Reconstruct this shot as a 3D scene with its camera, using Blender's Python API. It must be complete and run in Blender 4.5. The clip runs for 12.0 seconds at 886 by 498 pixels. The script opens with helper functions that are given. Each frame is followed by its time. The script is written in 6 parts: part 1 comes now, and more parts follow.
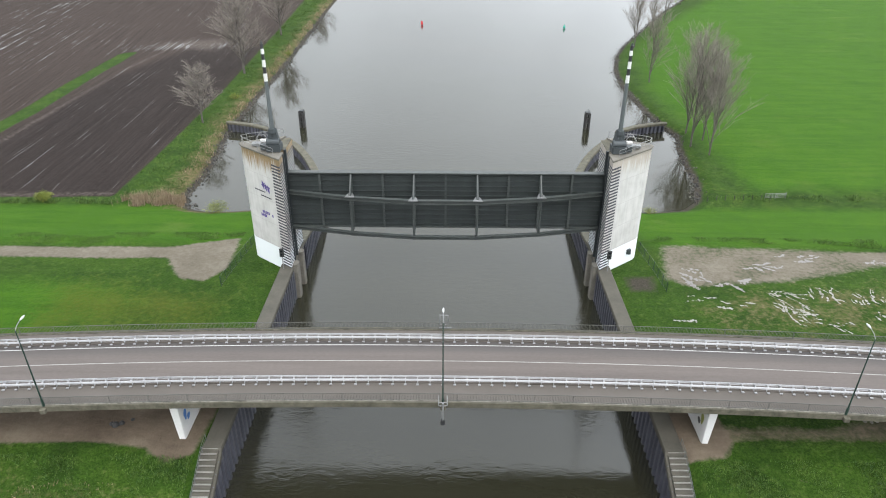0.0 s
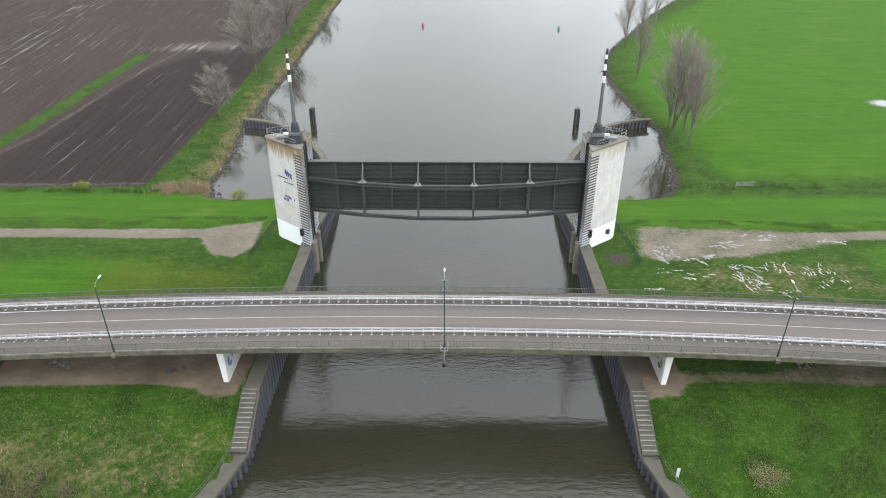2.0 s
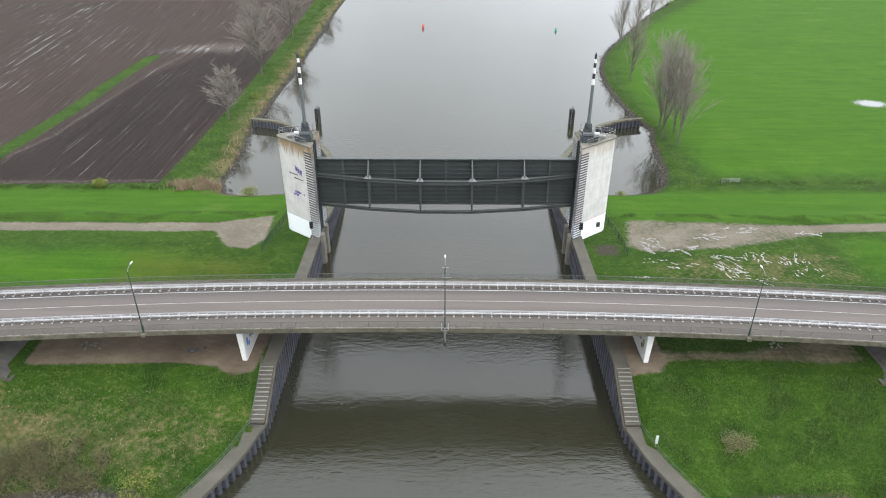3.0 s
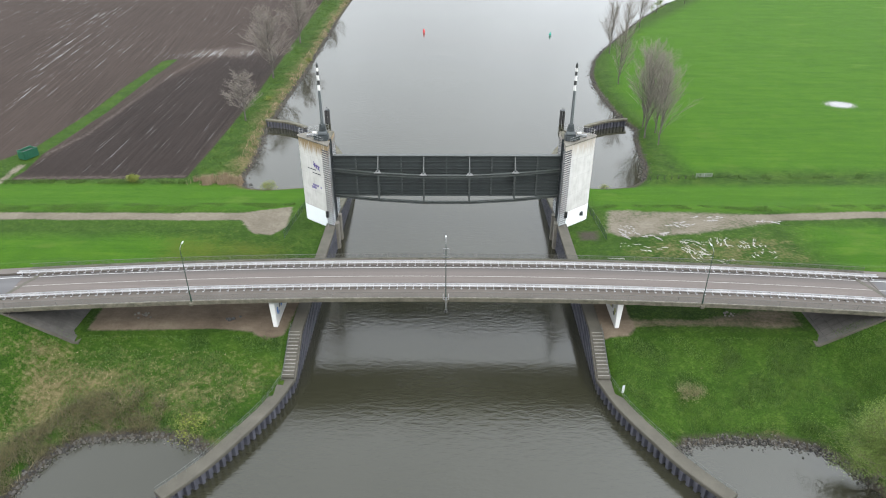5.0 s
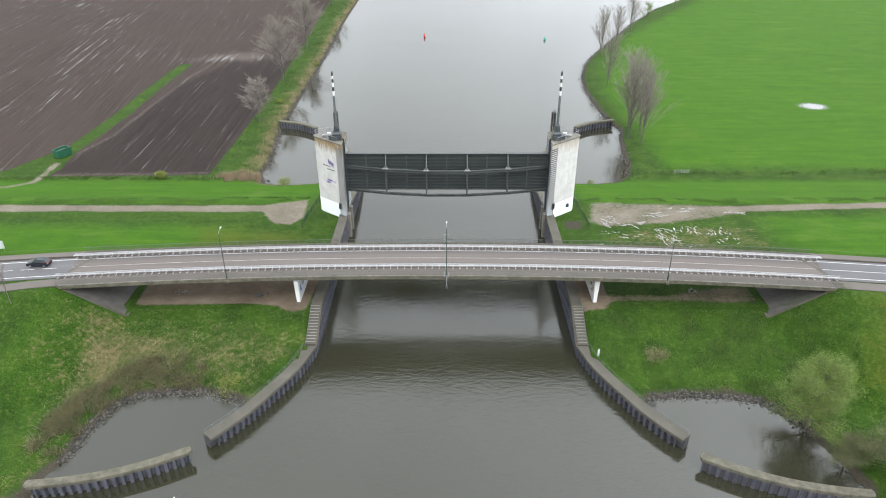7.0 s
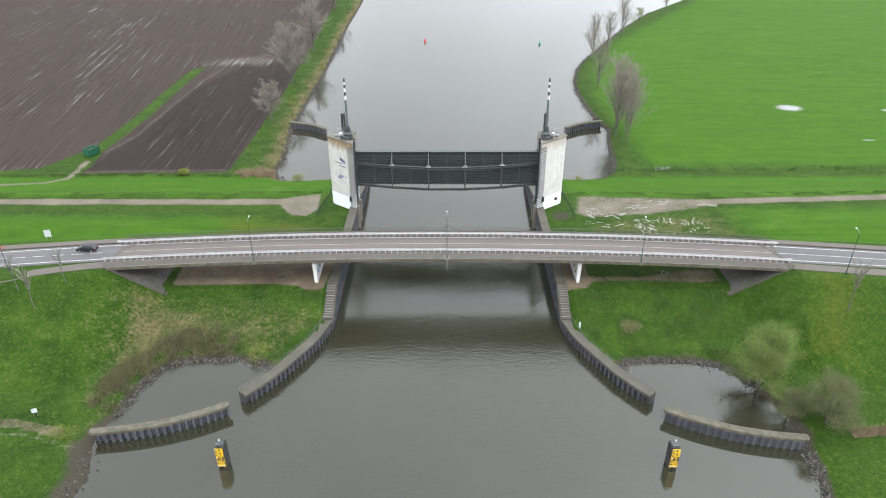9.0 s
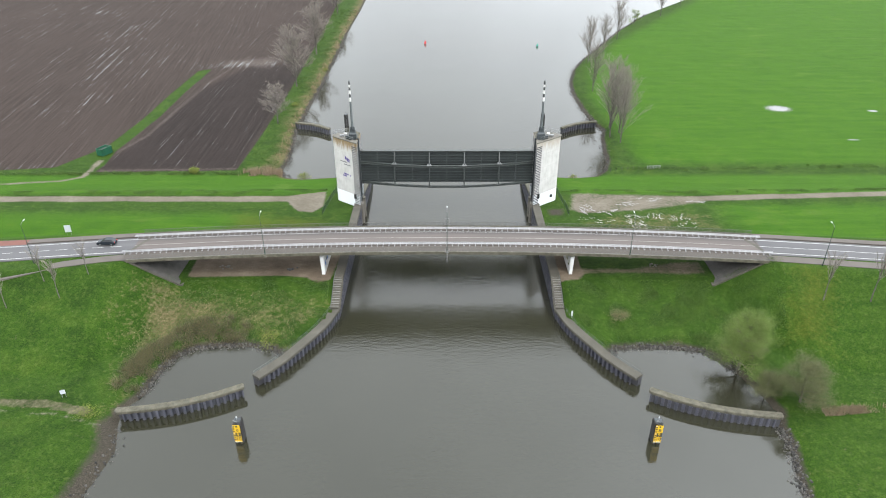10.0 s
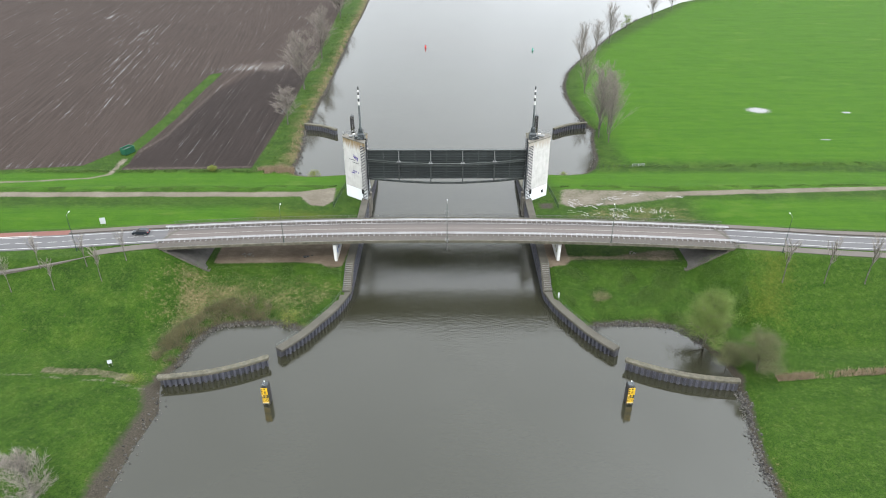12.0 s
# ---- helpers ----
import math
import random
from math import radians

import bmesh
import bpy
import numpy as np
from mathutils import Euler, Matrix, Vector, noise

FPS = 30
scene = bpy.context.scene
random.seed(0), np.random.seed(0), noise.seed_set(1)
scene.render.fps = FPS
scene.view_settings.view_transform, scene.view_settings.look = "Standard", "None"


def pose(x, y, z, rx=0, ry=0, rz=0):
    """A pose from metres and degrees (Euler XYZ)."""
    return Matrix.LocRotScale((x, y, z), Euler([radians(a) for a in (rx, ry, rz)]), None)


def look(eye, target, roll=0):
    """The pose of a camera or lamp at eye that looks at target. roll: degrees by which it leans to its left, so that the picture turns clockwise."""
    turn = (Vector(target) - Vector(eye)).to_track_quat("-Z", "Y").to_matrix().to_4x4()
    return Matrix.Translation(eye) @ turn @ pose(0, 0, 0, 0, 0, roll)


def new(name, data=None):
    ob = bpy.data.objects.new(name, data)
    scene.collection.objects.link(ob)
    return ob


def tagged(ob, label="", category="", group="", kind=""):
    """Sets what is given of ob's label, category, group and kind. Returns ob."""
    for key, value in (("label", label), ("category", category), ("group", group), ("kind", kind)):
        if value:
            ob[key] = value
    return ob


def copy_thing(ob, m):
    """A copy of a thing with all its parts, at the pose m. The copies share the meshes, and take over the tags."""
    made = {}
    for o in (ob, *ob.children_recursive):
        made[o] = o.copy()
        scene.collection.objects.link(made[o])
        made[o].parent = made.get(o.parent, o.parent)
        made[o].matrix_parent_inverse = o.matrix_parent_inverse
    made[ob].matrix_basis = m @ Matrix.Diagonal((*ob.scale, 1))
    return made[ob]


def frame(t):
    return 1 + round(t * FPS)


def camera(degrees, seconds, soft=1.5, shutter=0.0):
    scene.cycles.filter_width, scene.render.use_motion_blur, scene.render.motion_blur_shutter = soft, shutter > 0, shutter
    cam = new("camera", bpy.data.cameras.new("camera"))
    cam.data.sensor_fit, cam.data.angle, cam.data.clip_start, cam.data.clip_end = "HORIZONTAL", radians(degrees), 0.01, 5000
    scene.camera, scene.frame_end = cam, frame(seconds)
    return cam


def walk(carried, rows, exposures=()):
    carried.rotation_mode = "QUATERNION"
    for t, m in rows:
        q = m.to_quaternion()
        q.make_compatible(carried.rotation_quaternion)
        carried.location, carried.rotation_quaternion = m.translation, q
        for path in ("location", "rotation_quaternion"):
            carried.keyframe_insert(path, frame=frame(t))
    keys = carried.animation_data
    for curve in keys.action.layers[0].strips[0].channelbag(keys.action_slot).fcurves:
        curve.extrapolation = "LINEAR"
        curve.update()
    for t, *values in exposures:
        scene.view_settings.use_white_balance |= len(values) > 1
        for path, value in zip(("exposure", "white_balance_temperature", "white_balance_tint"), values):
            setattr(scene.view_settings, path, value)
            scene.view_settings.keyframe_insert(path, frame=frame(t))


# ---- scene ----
cam = camera(67.0, 12.0, soft=1.05)
# seconds, x, y, z, yaw, pitch, roll
ROWS = [
    (0, 0.403, -52.050, 60.143, 0.477, -29.182, 0.173),
    (0.5, 0.400, -55.390, 60.991, 0.478, -29.225, 0.143),
    (1, 0.394, -58.872, 61.976, 0.477, -29.263, 0.114),
    (1.5, 0.385, -62.479, 63.078, 0.476, -29.297, 0.086),
    (2, 0.373, -66.192, 64.278, 0.474, -29.326, 0.060),
    (2.5, 0.357, -69.996, 65.561, 0.470, -29.351, 0.035),
    (3, 0.338, -73.878, 66.910, 0.465, -29.373, 0.012),
    (4, 0.290, -81.822, 69.750, 0.452, -29.405, -0.029),
    (5, 0.228, -89.935, 72.707, 0.435, -29.427, -0.065),
    (5.5, 0.193, -94.034, 74.206, 0.424, -29.433, -0.081),
    (6, 0.154, -98.151, 75.711, 0.412, -29.439, -0.095),
    (6.5, 0.112, -102.280, 77.215, 0.399, -29.442, -0.107),
    (7, 0.066, -106.418, 78.715, 0.386, -29.443, -0.118),
    (8, -0.034, -114.705, 81.698, 0.355, -29.444, -0.136),
    (9, -0.148, -122.993, 84.663, 0.318, -29.442, -0.148),
    (9.5, -0.210, -127.136, 86.144, 0.299, -29.442, -0.151),
    (10, -0.275, -131.280, 87.633, 0.278, -29.441, -0.153),
    (10.5, -0.343, -135.426, 89.134, 0.256, -29.441, -0.154),
    (11, -0.415, -139.576, 90.657, 0.233, -29.442, -0.153),
    (11.5, -0.490, -143.736, 92.209, 0.208, -29.444, -0.151),
    (12, -0.568, -147.907, 93.804, 0.184, -29.448, -0.147),
]
walk(cam, [(t, pose(x, y, z, 90 + pitch, 0, yaw) @ pose(0, 0, 0, 0, 0, roll)) for t, x, y, z, yaw, pitch, roll in ROWS],
     exposures=[(0.0, 0.31), (5.0, 0.43), (12.0, 0.52)])

# ---- world and light: a bright overcast sky ----
SUN_EL, SUN_ROT = radians(48), radians(200)
world = bpy.data.worlds.new("overcast_sky")
scene.world = world
world.use_nodes = True
wn, wl = world.node_tree.nodes, world.node_tree.links
wn.clear()
sky = wn.new("ShaderNodeTexSky")
sky.sky_type, sky.sun_disc = "NISHITA", False
sky.sun_elevation, sky.sun_rotation = SUN_EL, SUN_ROT
sky.air_density, sky.dust_density, sky.ozone_density = 1.0, 6.0, 1.0
grey = wn.new("ShaderNodeHueSaturation")
grey.inputs["Saturation"].default_value = 0.18
cloud = wn.new("ShaderNodeTexNoise")
cloud.inputs["Scale"].default_value, cloud.inputs["Detail"].default_value = 2.2, 5
cr = wn.new("ShaderNodeMapRange")
cr.inputs["From Min"].default_value, cr.inputs["From Max"].default_value = 0.3, 0.7
cr.inputs["To Min"].default_value, cr.inputs["To Max"].default_value = 6.6, 9.4
mixs = wn.new("ShaderNodeMix")
mixs.data_type = "RGBA"
mixs.inputs["Factor"].default_value = 0.72
tint = wn.new("ShaderNodeMix")
tint.data_type, tint.blend_type = "RGBA", "MULTIPLY"
tint.inputs["Factor"].default_value = 1.0
tint.inputs["B"].default_value = (0.925, 0.985, 1.045, 1)
bg = wn.new("ShaderNodeBackground")
bg.inputs["Strength"].default_value = 0.15
wout = wn.new("ShaderNodeOutputWorld")
wl.new(sky.outputs["Color"], grey.inputs["Color"])
wl.new(grey.outputs["Color"], mixs.inputs["A"])
wl.new(cloud.outputs["Fac"], cr.inputs["Value"])
wl.new(cr.outputs["Result"], tint.inputs["A"])
# an overcast sky is brightest overhead
way = wn.new("ShaderNodeTexCoord")
split = wn.new("ShaderNodeSeparateXYZ")
lift = wn.new("ShaderNodeMapRange")
lift.inputs["To Min"].default_value, lift.inputs["To Max"].default_value = 0.92, 2.3
dome = wn.new("ShaderNodeMix")
dome.data_type, dome.blend_type = "RGBA", "MULTIPLY"
dome.inputs["Factor"].default_value = 1.0
wl.new(way.outputs["Generated"], split.inputs["Vector"])
wl.new(split.outputs["Z"], lift.inputs["Value"])
wl.new(tint.outputs["Result"], dome.inputs["A"])
# thinner cloud towards the east
east = wn.new("ShaderNodeMapRange")
for key, value in (("From Min", -0.1), ("From Max", 0.55), ("To Min", 1.06), ("To Max", 1.75)):
    east.inputs[key].default_value = value
both = wn.new("ShaderNodeMath")
both.operation = "MULTIPLY"
wl.new(split.outputs["X"], east.inputs["Value"])
wl.new(lift.outputs["Result"], both.inputs[0])
wl.new(east.outputs["Result"], both.inputs[1])
wl.new(both.outputs["Value"], dome.inputs["B"])
wl.new(dome.outputs["Result"], mixs.inputs["B"])
wl.new(mixs.outputs["Result"], bg.inputs["Color"])
wl.new(bg.outputs["Background"], wout.inputs["Surface"])
sun = new("sun", bpy.data.lights.new("sun", "SUN"))
sun.data.energy, sun.data.angle, sun.data.color = 1.3, radians(25), (1.0, 0.97, 0.93)
sun.matrix_world = look((40, -90, 120), (0, 0, 0))


# ---- materials ----
def material(name, rough=0.7, metal=0.0):
    m = bpy.data.materials.new(name)
    m.use_nodes = True
    b = m.node_tree.nodes["Principled BSDF"]
    b.inputs["Roughness"].default_value, b.inputs["Metallic"].default_value = rough, metal
    return m, m.node_tree, b


def noise_of(nt, scale, detail=4, stretch=None, rough=0.55, offset=0.0):
    g = nt.nodes.new("ShaderNodeNewGeometry")
    n = nt.nodes.new("ShaderNodeTexNoise")
    n.inputs["Scale"].default_value, n.inputs["Detail"].default_value, n.inputs["Roughness"].default_value = scale, detail, rough
    v = nt.nodes.new("ShaderNodeMapping")
    v.inputs["Scale"].default_value = stretch or (1, 1, 1)
    v.inputs["Location"].default_value = (offset, offset, offset)
    nt.links.new(g.outputs["Position"], v.inputs["Vector"])
    nt.links.new(v.outputs["Vector"], n.inputs["Vector"])
    return n.outputs["Fac"]


def ramp(nt, fac, stops):
    r = nt.nodes.new("ShaderNodeValToRGB")
    while len(r.color_ramp.elements) < len(stops):
        r.color_ramp.elements.new(0.5)
    for e, (p, c) in zip(r.color_ramp.elements, stops):
        e.position, e.color = p, (*c, 1)
    nt.links.new(fac, r.inputs["Fac"])
    return r.outputs["Color"]


def span(nt, fac, a, b, lo=0.0, hi=1.0):
    r = nt.nodes.new("ShaderNodeMapRange")
    for k, v in (("From Min", a), ("From Max", b), ("To Min", lo), ("To Max", hi)):
        r.inputs[k].default_value = v
    nt.links.new(fac, r.inputs["Value"])
    return r.outputs["Result"]


def mixed(nt, fac, a, b, blend="MIX"):
    m = nt.nodes.new("ShaderNodeMix")
    m.data_type, m.blend_type = "RGBA", blend
    for key, v in (("Factor", fac), ("A", a), ("B", b)):
        s = m.inputs[key]
        if isinstance(v, (int, float)):
            s.default_value = v
        elif isinstance(v, tuple):
            s.default_value = (*v, 1)
        else:
            nt.links.new(v, s)
    return m.outputs["Result"]


def sums(nt, op, a, b):
    m = nt.nodes.new("ShaderNodeMath")
    m.operation = op
    for i, v in enumerate((a, b)):
        if isinstance(v, (int, float)):
            m.inputs[i].default_value = v
        else:
            nt.links.new(v, m.inputs[i])
    return m.outputs[0]


def bumped(nt, b, fac, strength, distance):
    n = nt.nodes.new("ShaderNodeBump")
    n.inputs["Strength"].default_value, n.inputs["Distance"].default_value = strength, distance
    nt.links.new(fac, n.inputs["Height"])
    nt.links.new(n.outputs["Normal"], b.inputs["Normal"])


def attribute(nt, name):
    a = nt.nodes.new("ShaderNodeAttribute")
    a.attribute_name = name
    return a.outputs["Fac"]


def plain(name, dark, light, rough=0.7, metal=0.0, coarse=0.4, fine=6.0, bump=0.15, dist=0.02, stretch=None, islands=0.0):
    """A surface of two tones, mixed by a coarse and a fine noise, with fine relief."""
    m, nt, b = material(name, rough, metal)
    c, f = noise_of(nt, coarse, 5, stretch), noise_of(nt, fine, 4, stretch, 0.65)
    fac = sums(nt, "ADD", sums(nt, "MULTIPLY", c, 0.6), sums(nt, "MULTIPLY", f, 0.4))
    if islands:
        o = nt.nodes.new("ShaderNodeNewGeometry")
        fac = sums(nt, "ADD", fac, sums(nt, "MULTIPLY", sums(nt, "SUBTRACT", o.outputs["Random Per Island"], 0.5), islands))
    nt.links.new(ramp(nt, fac, [(0.32, dark), (0.68, light)]), b.inputs["Base Color"])
    nt.links.new(span(nt, f, 0, 1, max(rough - 0.12, 0.02), min(rough + 0.12, 1)), b.inputs["Roughness"])
    bumped(nt, b, f, bump, dist)
    return m


def ground_material():
    m, nt, b = material("ground", 0.95)
    big, mid, fine, tuft = noise_of(nt, 0.018, 5), noise_of(nt, 0.16, 6), noise_of(nt, 1.3, 6, None, 0.7), noise_of(nt, 4.5, 4, None, 0.7)
    along = noise_of(nt, 0.35, 5, (0.12, 1.0, 1.0))
    # grass: deep to yellow green in patches, with darker tufts
    g = ramp(nt, mid, [(0.30, (0.0175, 0.0395, 0.0046)), (0.52, (0.0310, 0.0650, 0.0073)), (0.72, (0.0470, 0.0780, 0.0106))])
    g = mixed(nt, span(nt, big, 0.42, 0.62), g, ramp(nt, along, [(0.3, (0.0220, 0.0520, 0.0046)), (0.7, (0.0395, 0.0750, 0.0086))]))
    g = mixed(nt, span(nt, tuft, 0.42, 0.60, 0.0, 1.0), g, mixed(nt, 1.0, g, (0.42, 0.52, 0.40), "MULTIPLY"))
    g = mixed(nt, span(nt, fine, 0.52, 0.64, 0.0, 0.5), g, (0.0600, 0.0900, 0.0180))
    clump = noise_of(nt, 0.55, 5, None, 0.7, 21.0)
    g = mixed(nt, span(nt, clump, 0.40, 0.60, 0.5, 0.0), g, mixed(nt, 1.0, g, (0.50, 0.60, 0.55), "MULTIPLY"))
    fleck = noise_of(nt, 0.8, 6, (0.6, 1.2, 1.0), 0.75, 11.0)
    g = mixed(nt, span(nt, fleck, 0.655, 0.70, 0.0, 0.75), g, (0.085, 0.072, 0.045))
    lush = ramp(nt, sums(nt, "ADD", sums(nt, "MULTIPLY", along, 0.6), sums(nt, "MULTIPLY", mid, 0.4)), [(0.3, (0.0255, 0.0713, 0.0034)), (0.55, (0.0370, 0.0925, 0.0044)), (0.75, (0.0520, 0.1040, 0.0074))])
    lush = mixed(nt, span(nt, tuft, 0.44, 0.58, 0.0, 0.8), lush, mixed(nt, 1.0, lush, (0.60, 0.68, 0.55), "MULTIPLY"))
    lush = mixed(nt, span(nt, clump, 0.50, 0.66, 0.0, 0.7), lush, mixed(nt, 1.0, lush, (1.25, 1.14, 1.1), "MULTIPLY"))
    swath = noise_of(nt, 1.1, 5, (0.05, 1.0, 1.0), 0.65, 5.0)
    lush = mixed(nt, span(nt, swath, 0.46, 0.60, 0.0, 0.38), lush, mixed(nt, 1.0, lush, (0.62, 0.72, 0.6), "MULTIPLY"))
    pale = noise_of(nt, 0.07, 6, (0.7, 1.3, 1.0), 0.65, 33.0)
    lush = mixed(nt, span(nt, pale, 0.60, 0.74, 0.0, 0.55), lush, (0.078, 0.112, 0.020))

    def edge(name, soft=0.25, amount=0.9, noise_fac=None):
        n = noise_fac if noise_fac is not None else sums(nt, "ADD", sums(nt, "MULTIPLY", fine, 0.6), sums(nt, "MULTIPLY", mid, 0.4))
        a = sums(nt, "ADD", attribute(nt, name), sums(nt, "MULTIPLY", sums(nt, "SUBTRACT", n, 0.5), amount))
        return span(nt, a, 0.5 - soft, 0.5 + soft)

    col = mixed(nt, edge("lush", 0.3, 0.5), g, lush)
    dry = ramp(nt, fine, [(0.3, (0.0429, 0.0449, 0.0132)), (0.6, (0.0990, 0.0805, 0.0409)), (0.8, (0.1320, 0.1089, 0.0627))])
    col = mixed(nt, edge("dry", 0.2, 2.2), col, dry)
    yellow = mixed(nt, span(nt, tuft, 0.3, 0.7), (0.0462, 0.0574, 0.0059), (0.0693, 0.0706, 0.0099))
    col = mixed(nt, edge("yellow", 0.35, 1.6), col, yellow)
    # ploughed clay: ridges along the field, wet gleaming furrows
    def furrows(turn, across, along, offset):
        geo = nt.nodes.new("ShaderNodeNewGeometry")
        spin, stretch, tex = nt.nodes.new("ShaderNodeMapping"), nt.nodes.new("ShaderNodeMapping"), nt.nodes.new("ShaderNodeTexNoise")
        spin.inputs["Rotation"].default_value = (0, 0, radians(turn))
        spin.inputs["Location"].default_value = (offset, offset, 0)
        stretch.inputs["Scale"].default_value = (across, along, 1)
        tex.inputs["Scale"].default_value, tex.inputs["Detail"].default_value, tex.inputs["Roughness"].default_value = 1.0, 4, 0.6
        nt.links.new(geo.outputs["Position"], spin.inputs["Vector"])
        nt.links.new(spin.outputs["Vector"], stretch.inputs["Vector"])
        nt.links.new(stretch.outputs["Vector"], tex.inputs["Vector"])
        return tex.outputs["Fac"], spin.outputs["Vector"]

    where = nt.nodes.new("ShaderNodeNewGeometry")
    where_x = nt.nodes.new("ShaderNodeSeparateXYZ")
    nt.links.new(where.outputs["Position"], where_x.inputs["Vector"])
    west = span(nt, where_x.outputs["X"], -119, -121)
    row = mixed(nt, west, furrows(-2.4, 1.3, 0.012, 0)[0], furrows(-9.5, 1.1, 0.012, 40)[0])
    thread = mixed(nt, west, furrows(-2.4, 3.2, 0.05, 9)[0], furrows(-9.5, 2.8, 0.05, 70)[0])
    clods = noise_of(nt, 1.1, 6, None, 0.75)
    soil = ramp(nt, sums(nt, "ADD", sums(nt, "MULTIPLY", row, 0.35), sums(nt, "ADD", sums(nt, "MULTIPLY", clods, 0.3), sums(nt, "MULTIPLY", thread, 0.35))),
                [(0.34, (0.0140, 0.0103, 0.0082)), (0.5, (0.0300, 0.0219, 0.0181)), (0.64, (0.0580, 0.0450, 0.0390))])
    soil = mixed(nt, span(nt, big, 0.35, 0.65, 0.0, 0.35), soil, (0.0430, 0.0318, 0.0270))
    soil = mixed(nt, span(nt, attribute(nt, "damp"), 0.2, 0.8, 0.0, 0.85), soil, mixed(nt, 1.0, soil, (0.52, 0.53, 0.56), "MULTIPLY"))
    soil = mixed(nt, edge("tracks", 0.22, 1.3, clods), soil, (0.1050, 0.0880, 0.0770))
    fieldfac = edge("field", 0.15, 0.5)
    col = mixed(nt, fieldfac, col, soil)
    gravel = ramp(nt, sums(nt, "ADD", sums(nt, "MULTIPLY", fine, 0.5), sums(nt, "MULTIPLY", mid, 0.5)),
                  [(0.3, (0.0740, 0.0640, 0.0470)), (0.5, (0.1130, 0.0985, 0.0760)), (0.7, (0.1600, 0.1420, 0.1130))])
    col = mixed(nt, edge("gravel", 0.16, 1.3), col, gravel)
    bare = ramp(nt, sums(nt, "ADD", sums(nt, "MULTIPLY", fine, 0.35), sums(nt, "MULTIPLY", mid, 0.65)),
                [(0.3, (0.0640, 0.0480, 0.0340)), (0.5, (0.1060, 0.0830, 0.0610)), (0.7, (0.1620, 0.1330, 0.0980))])
    col = mixed(nt, edge("bare", 0.16, 0.9), col, bare)
    bank = ramp(nt, tuft, [(0.3, (0.0185, 0.0165, 0.0119)), (0.55, (0.0429, 0.0370, 0.0284)), (0.75, (0.0792, 0.0693, 0.0561))])
    col = mixed(nt, edge("bank", 0.2, 0.9), col, bank)
    # standing water in furrows, tracks and low spots
    wetn = noise_of(nt, 0.9, 5, (1.0, 0.08, 1.0), 0.6, 7.0)
    wet = sums(nt, "ADD", attribute(nt, "wet"), sums(nt, "MULTIPLY", sums(nt, "SUBTRACT", sums(nt, "ADD", sums(nt, "MULTIPLY", row, 0.42), sums(nt, "ADD", sums(nt, "MULTIPLY", thread, 0.42), sums(nt, "MULTIPLY", wetn, 0.16))), 0.5), 4.4))
    wetf = span(nt, wet, 0.93, 1.02)
    pud = span(nt, sums(nt, "ADD", attribute(nt, "puddle"), sums(nt, "MULTIPLY", sums(nt, "SUBTRACT", fine, 0.5), 1.1)), 0.42, 0.86)
    slick = sums(nt, "MAXIMUM", wetf, pud)
    col = mixed(nt, slick, col, (0.0330, 0.0284, 0.0238))
    nt.links.new(col, b.inputs["Base Color"])
    nt.links.new(span(nt, slick, 0, 1, 0.95, 0.05), b.inputs["Roughness"])
    nt.links.new(span(nt, slick, 0, 1, 0.12, 0.9), b.inputs["Specular IOR Level"])
    bumps = nt.nodes.new("ShaderNodeBump")
    bumps.inputs["Distance"].default_value = 0.35
    nt.links.new(span(nt, slick, 0, 1, 0.6, 0.0), bumps.inputs["Strength"])
    nt.links.new(sums(nt, "ADD", sums(nt, "ADD", fine, sums(nt, "MULTIPLY", tuft, 0.5)), sums(nt, "MULTIPLY", sums(nt, "MULTIPLY", row, fieldfac), 0.8)), bumps.inputs["Height"])
    nt.links.new(bumps.outputs["Normal"], b.inputs["Normal"])
    return m


def water_material():
    m, nt, b = material("river_water", 0.04)
    silt = noise_of(nt, 0.02, 5)
    nt.links.new(ramp(nt, silt, [(0.3, (0.0170, 0.0168, 0.0098)), (0.7, (0.0235, 0.0232, 0.0155))]), b.inputs["Base Color"])
    b.inputs["IOR"].default_value, b.inputs["Specular IOR Level"].default_value = 1.333, 1.0
    at = nt.nodes.new("ShaderNodeNewGeometry")
    at_x = nt.nodes.new("ShaderNodeSeparateXYZ")
    nt.links.new(at.outputs["Position"], at_x.inputs["Vector"])
    # the pools behind the walls lie sheltered from the wind
    open_water = span(nt, sums(nt, "ABSOLUTE", at_x.outputs["X"], 0.0), 33, 41, 1.0, 0.02)
    gust = span(nt, noise_of(nt, 0.022, 4, (1.0, 1.6, 1.0), 0.5, 3.0), 0.38, 0.62, 0.1, 1.0)
    rip = sums(nt, "ADD", noise_of(nt, 0.9, 4, (0.8, 1.5, 1.0)), sums(nt, "MULTIPLY", noise_of(nt, 2.6, 3, (0.8, 1.5, 1)), 0.4))
    swell = noise_of(nt, 0.13, 3)
    n = nt.nodes.new("ShaderNodeBump")
    n.inputs["Distance"].default_value = 0.1
    nt.links.new(sums(nt, "MULTIPLY", span(nt, gust, 0, 1, 0.14, 0.7), open_water), n.inputs["Strength"])
    nt.links.new(sums(nt, "ADD", rip, sums(nt, "MULTIPLY", swell, 0.4)), n.inputs["Height"])
    nt.links.new(n.outputs["Normal"], b.inputs["Normal"])
    nt.links.new(span(nt, gust, 0, 1, 0.02, 0.09), b.inputs["Roughness"])
    return m


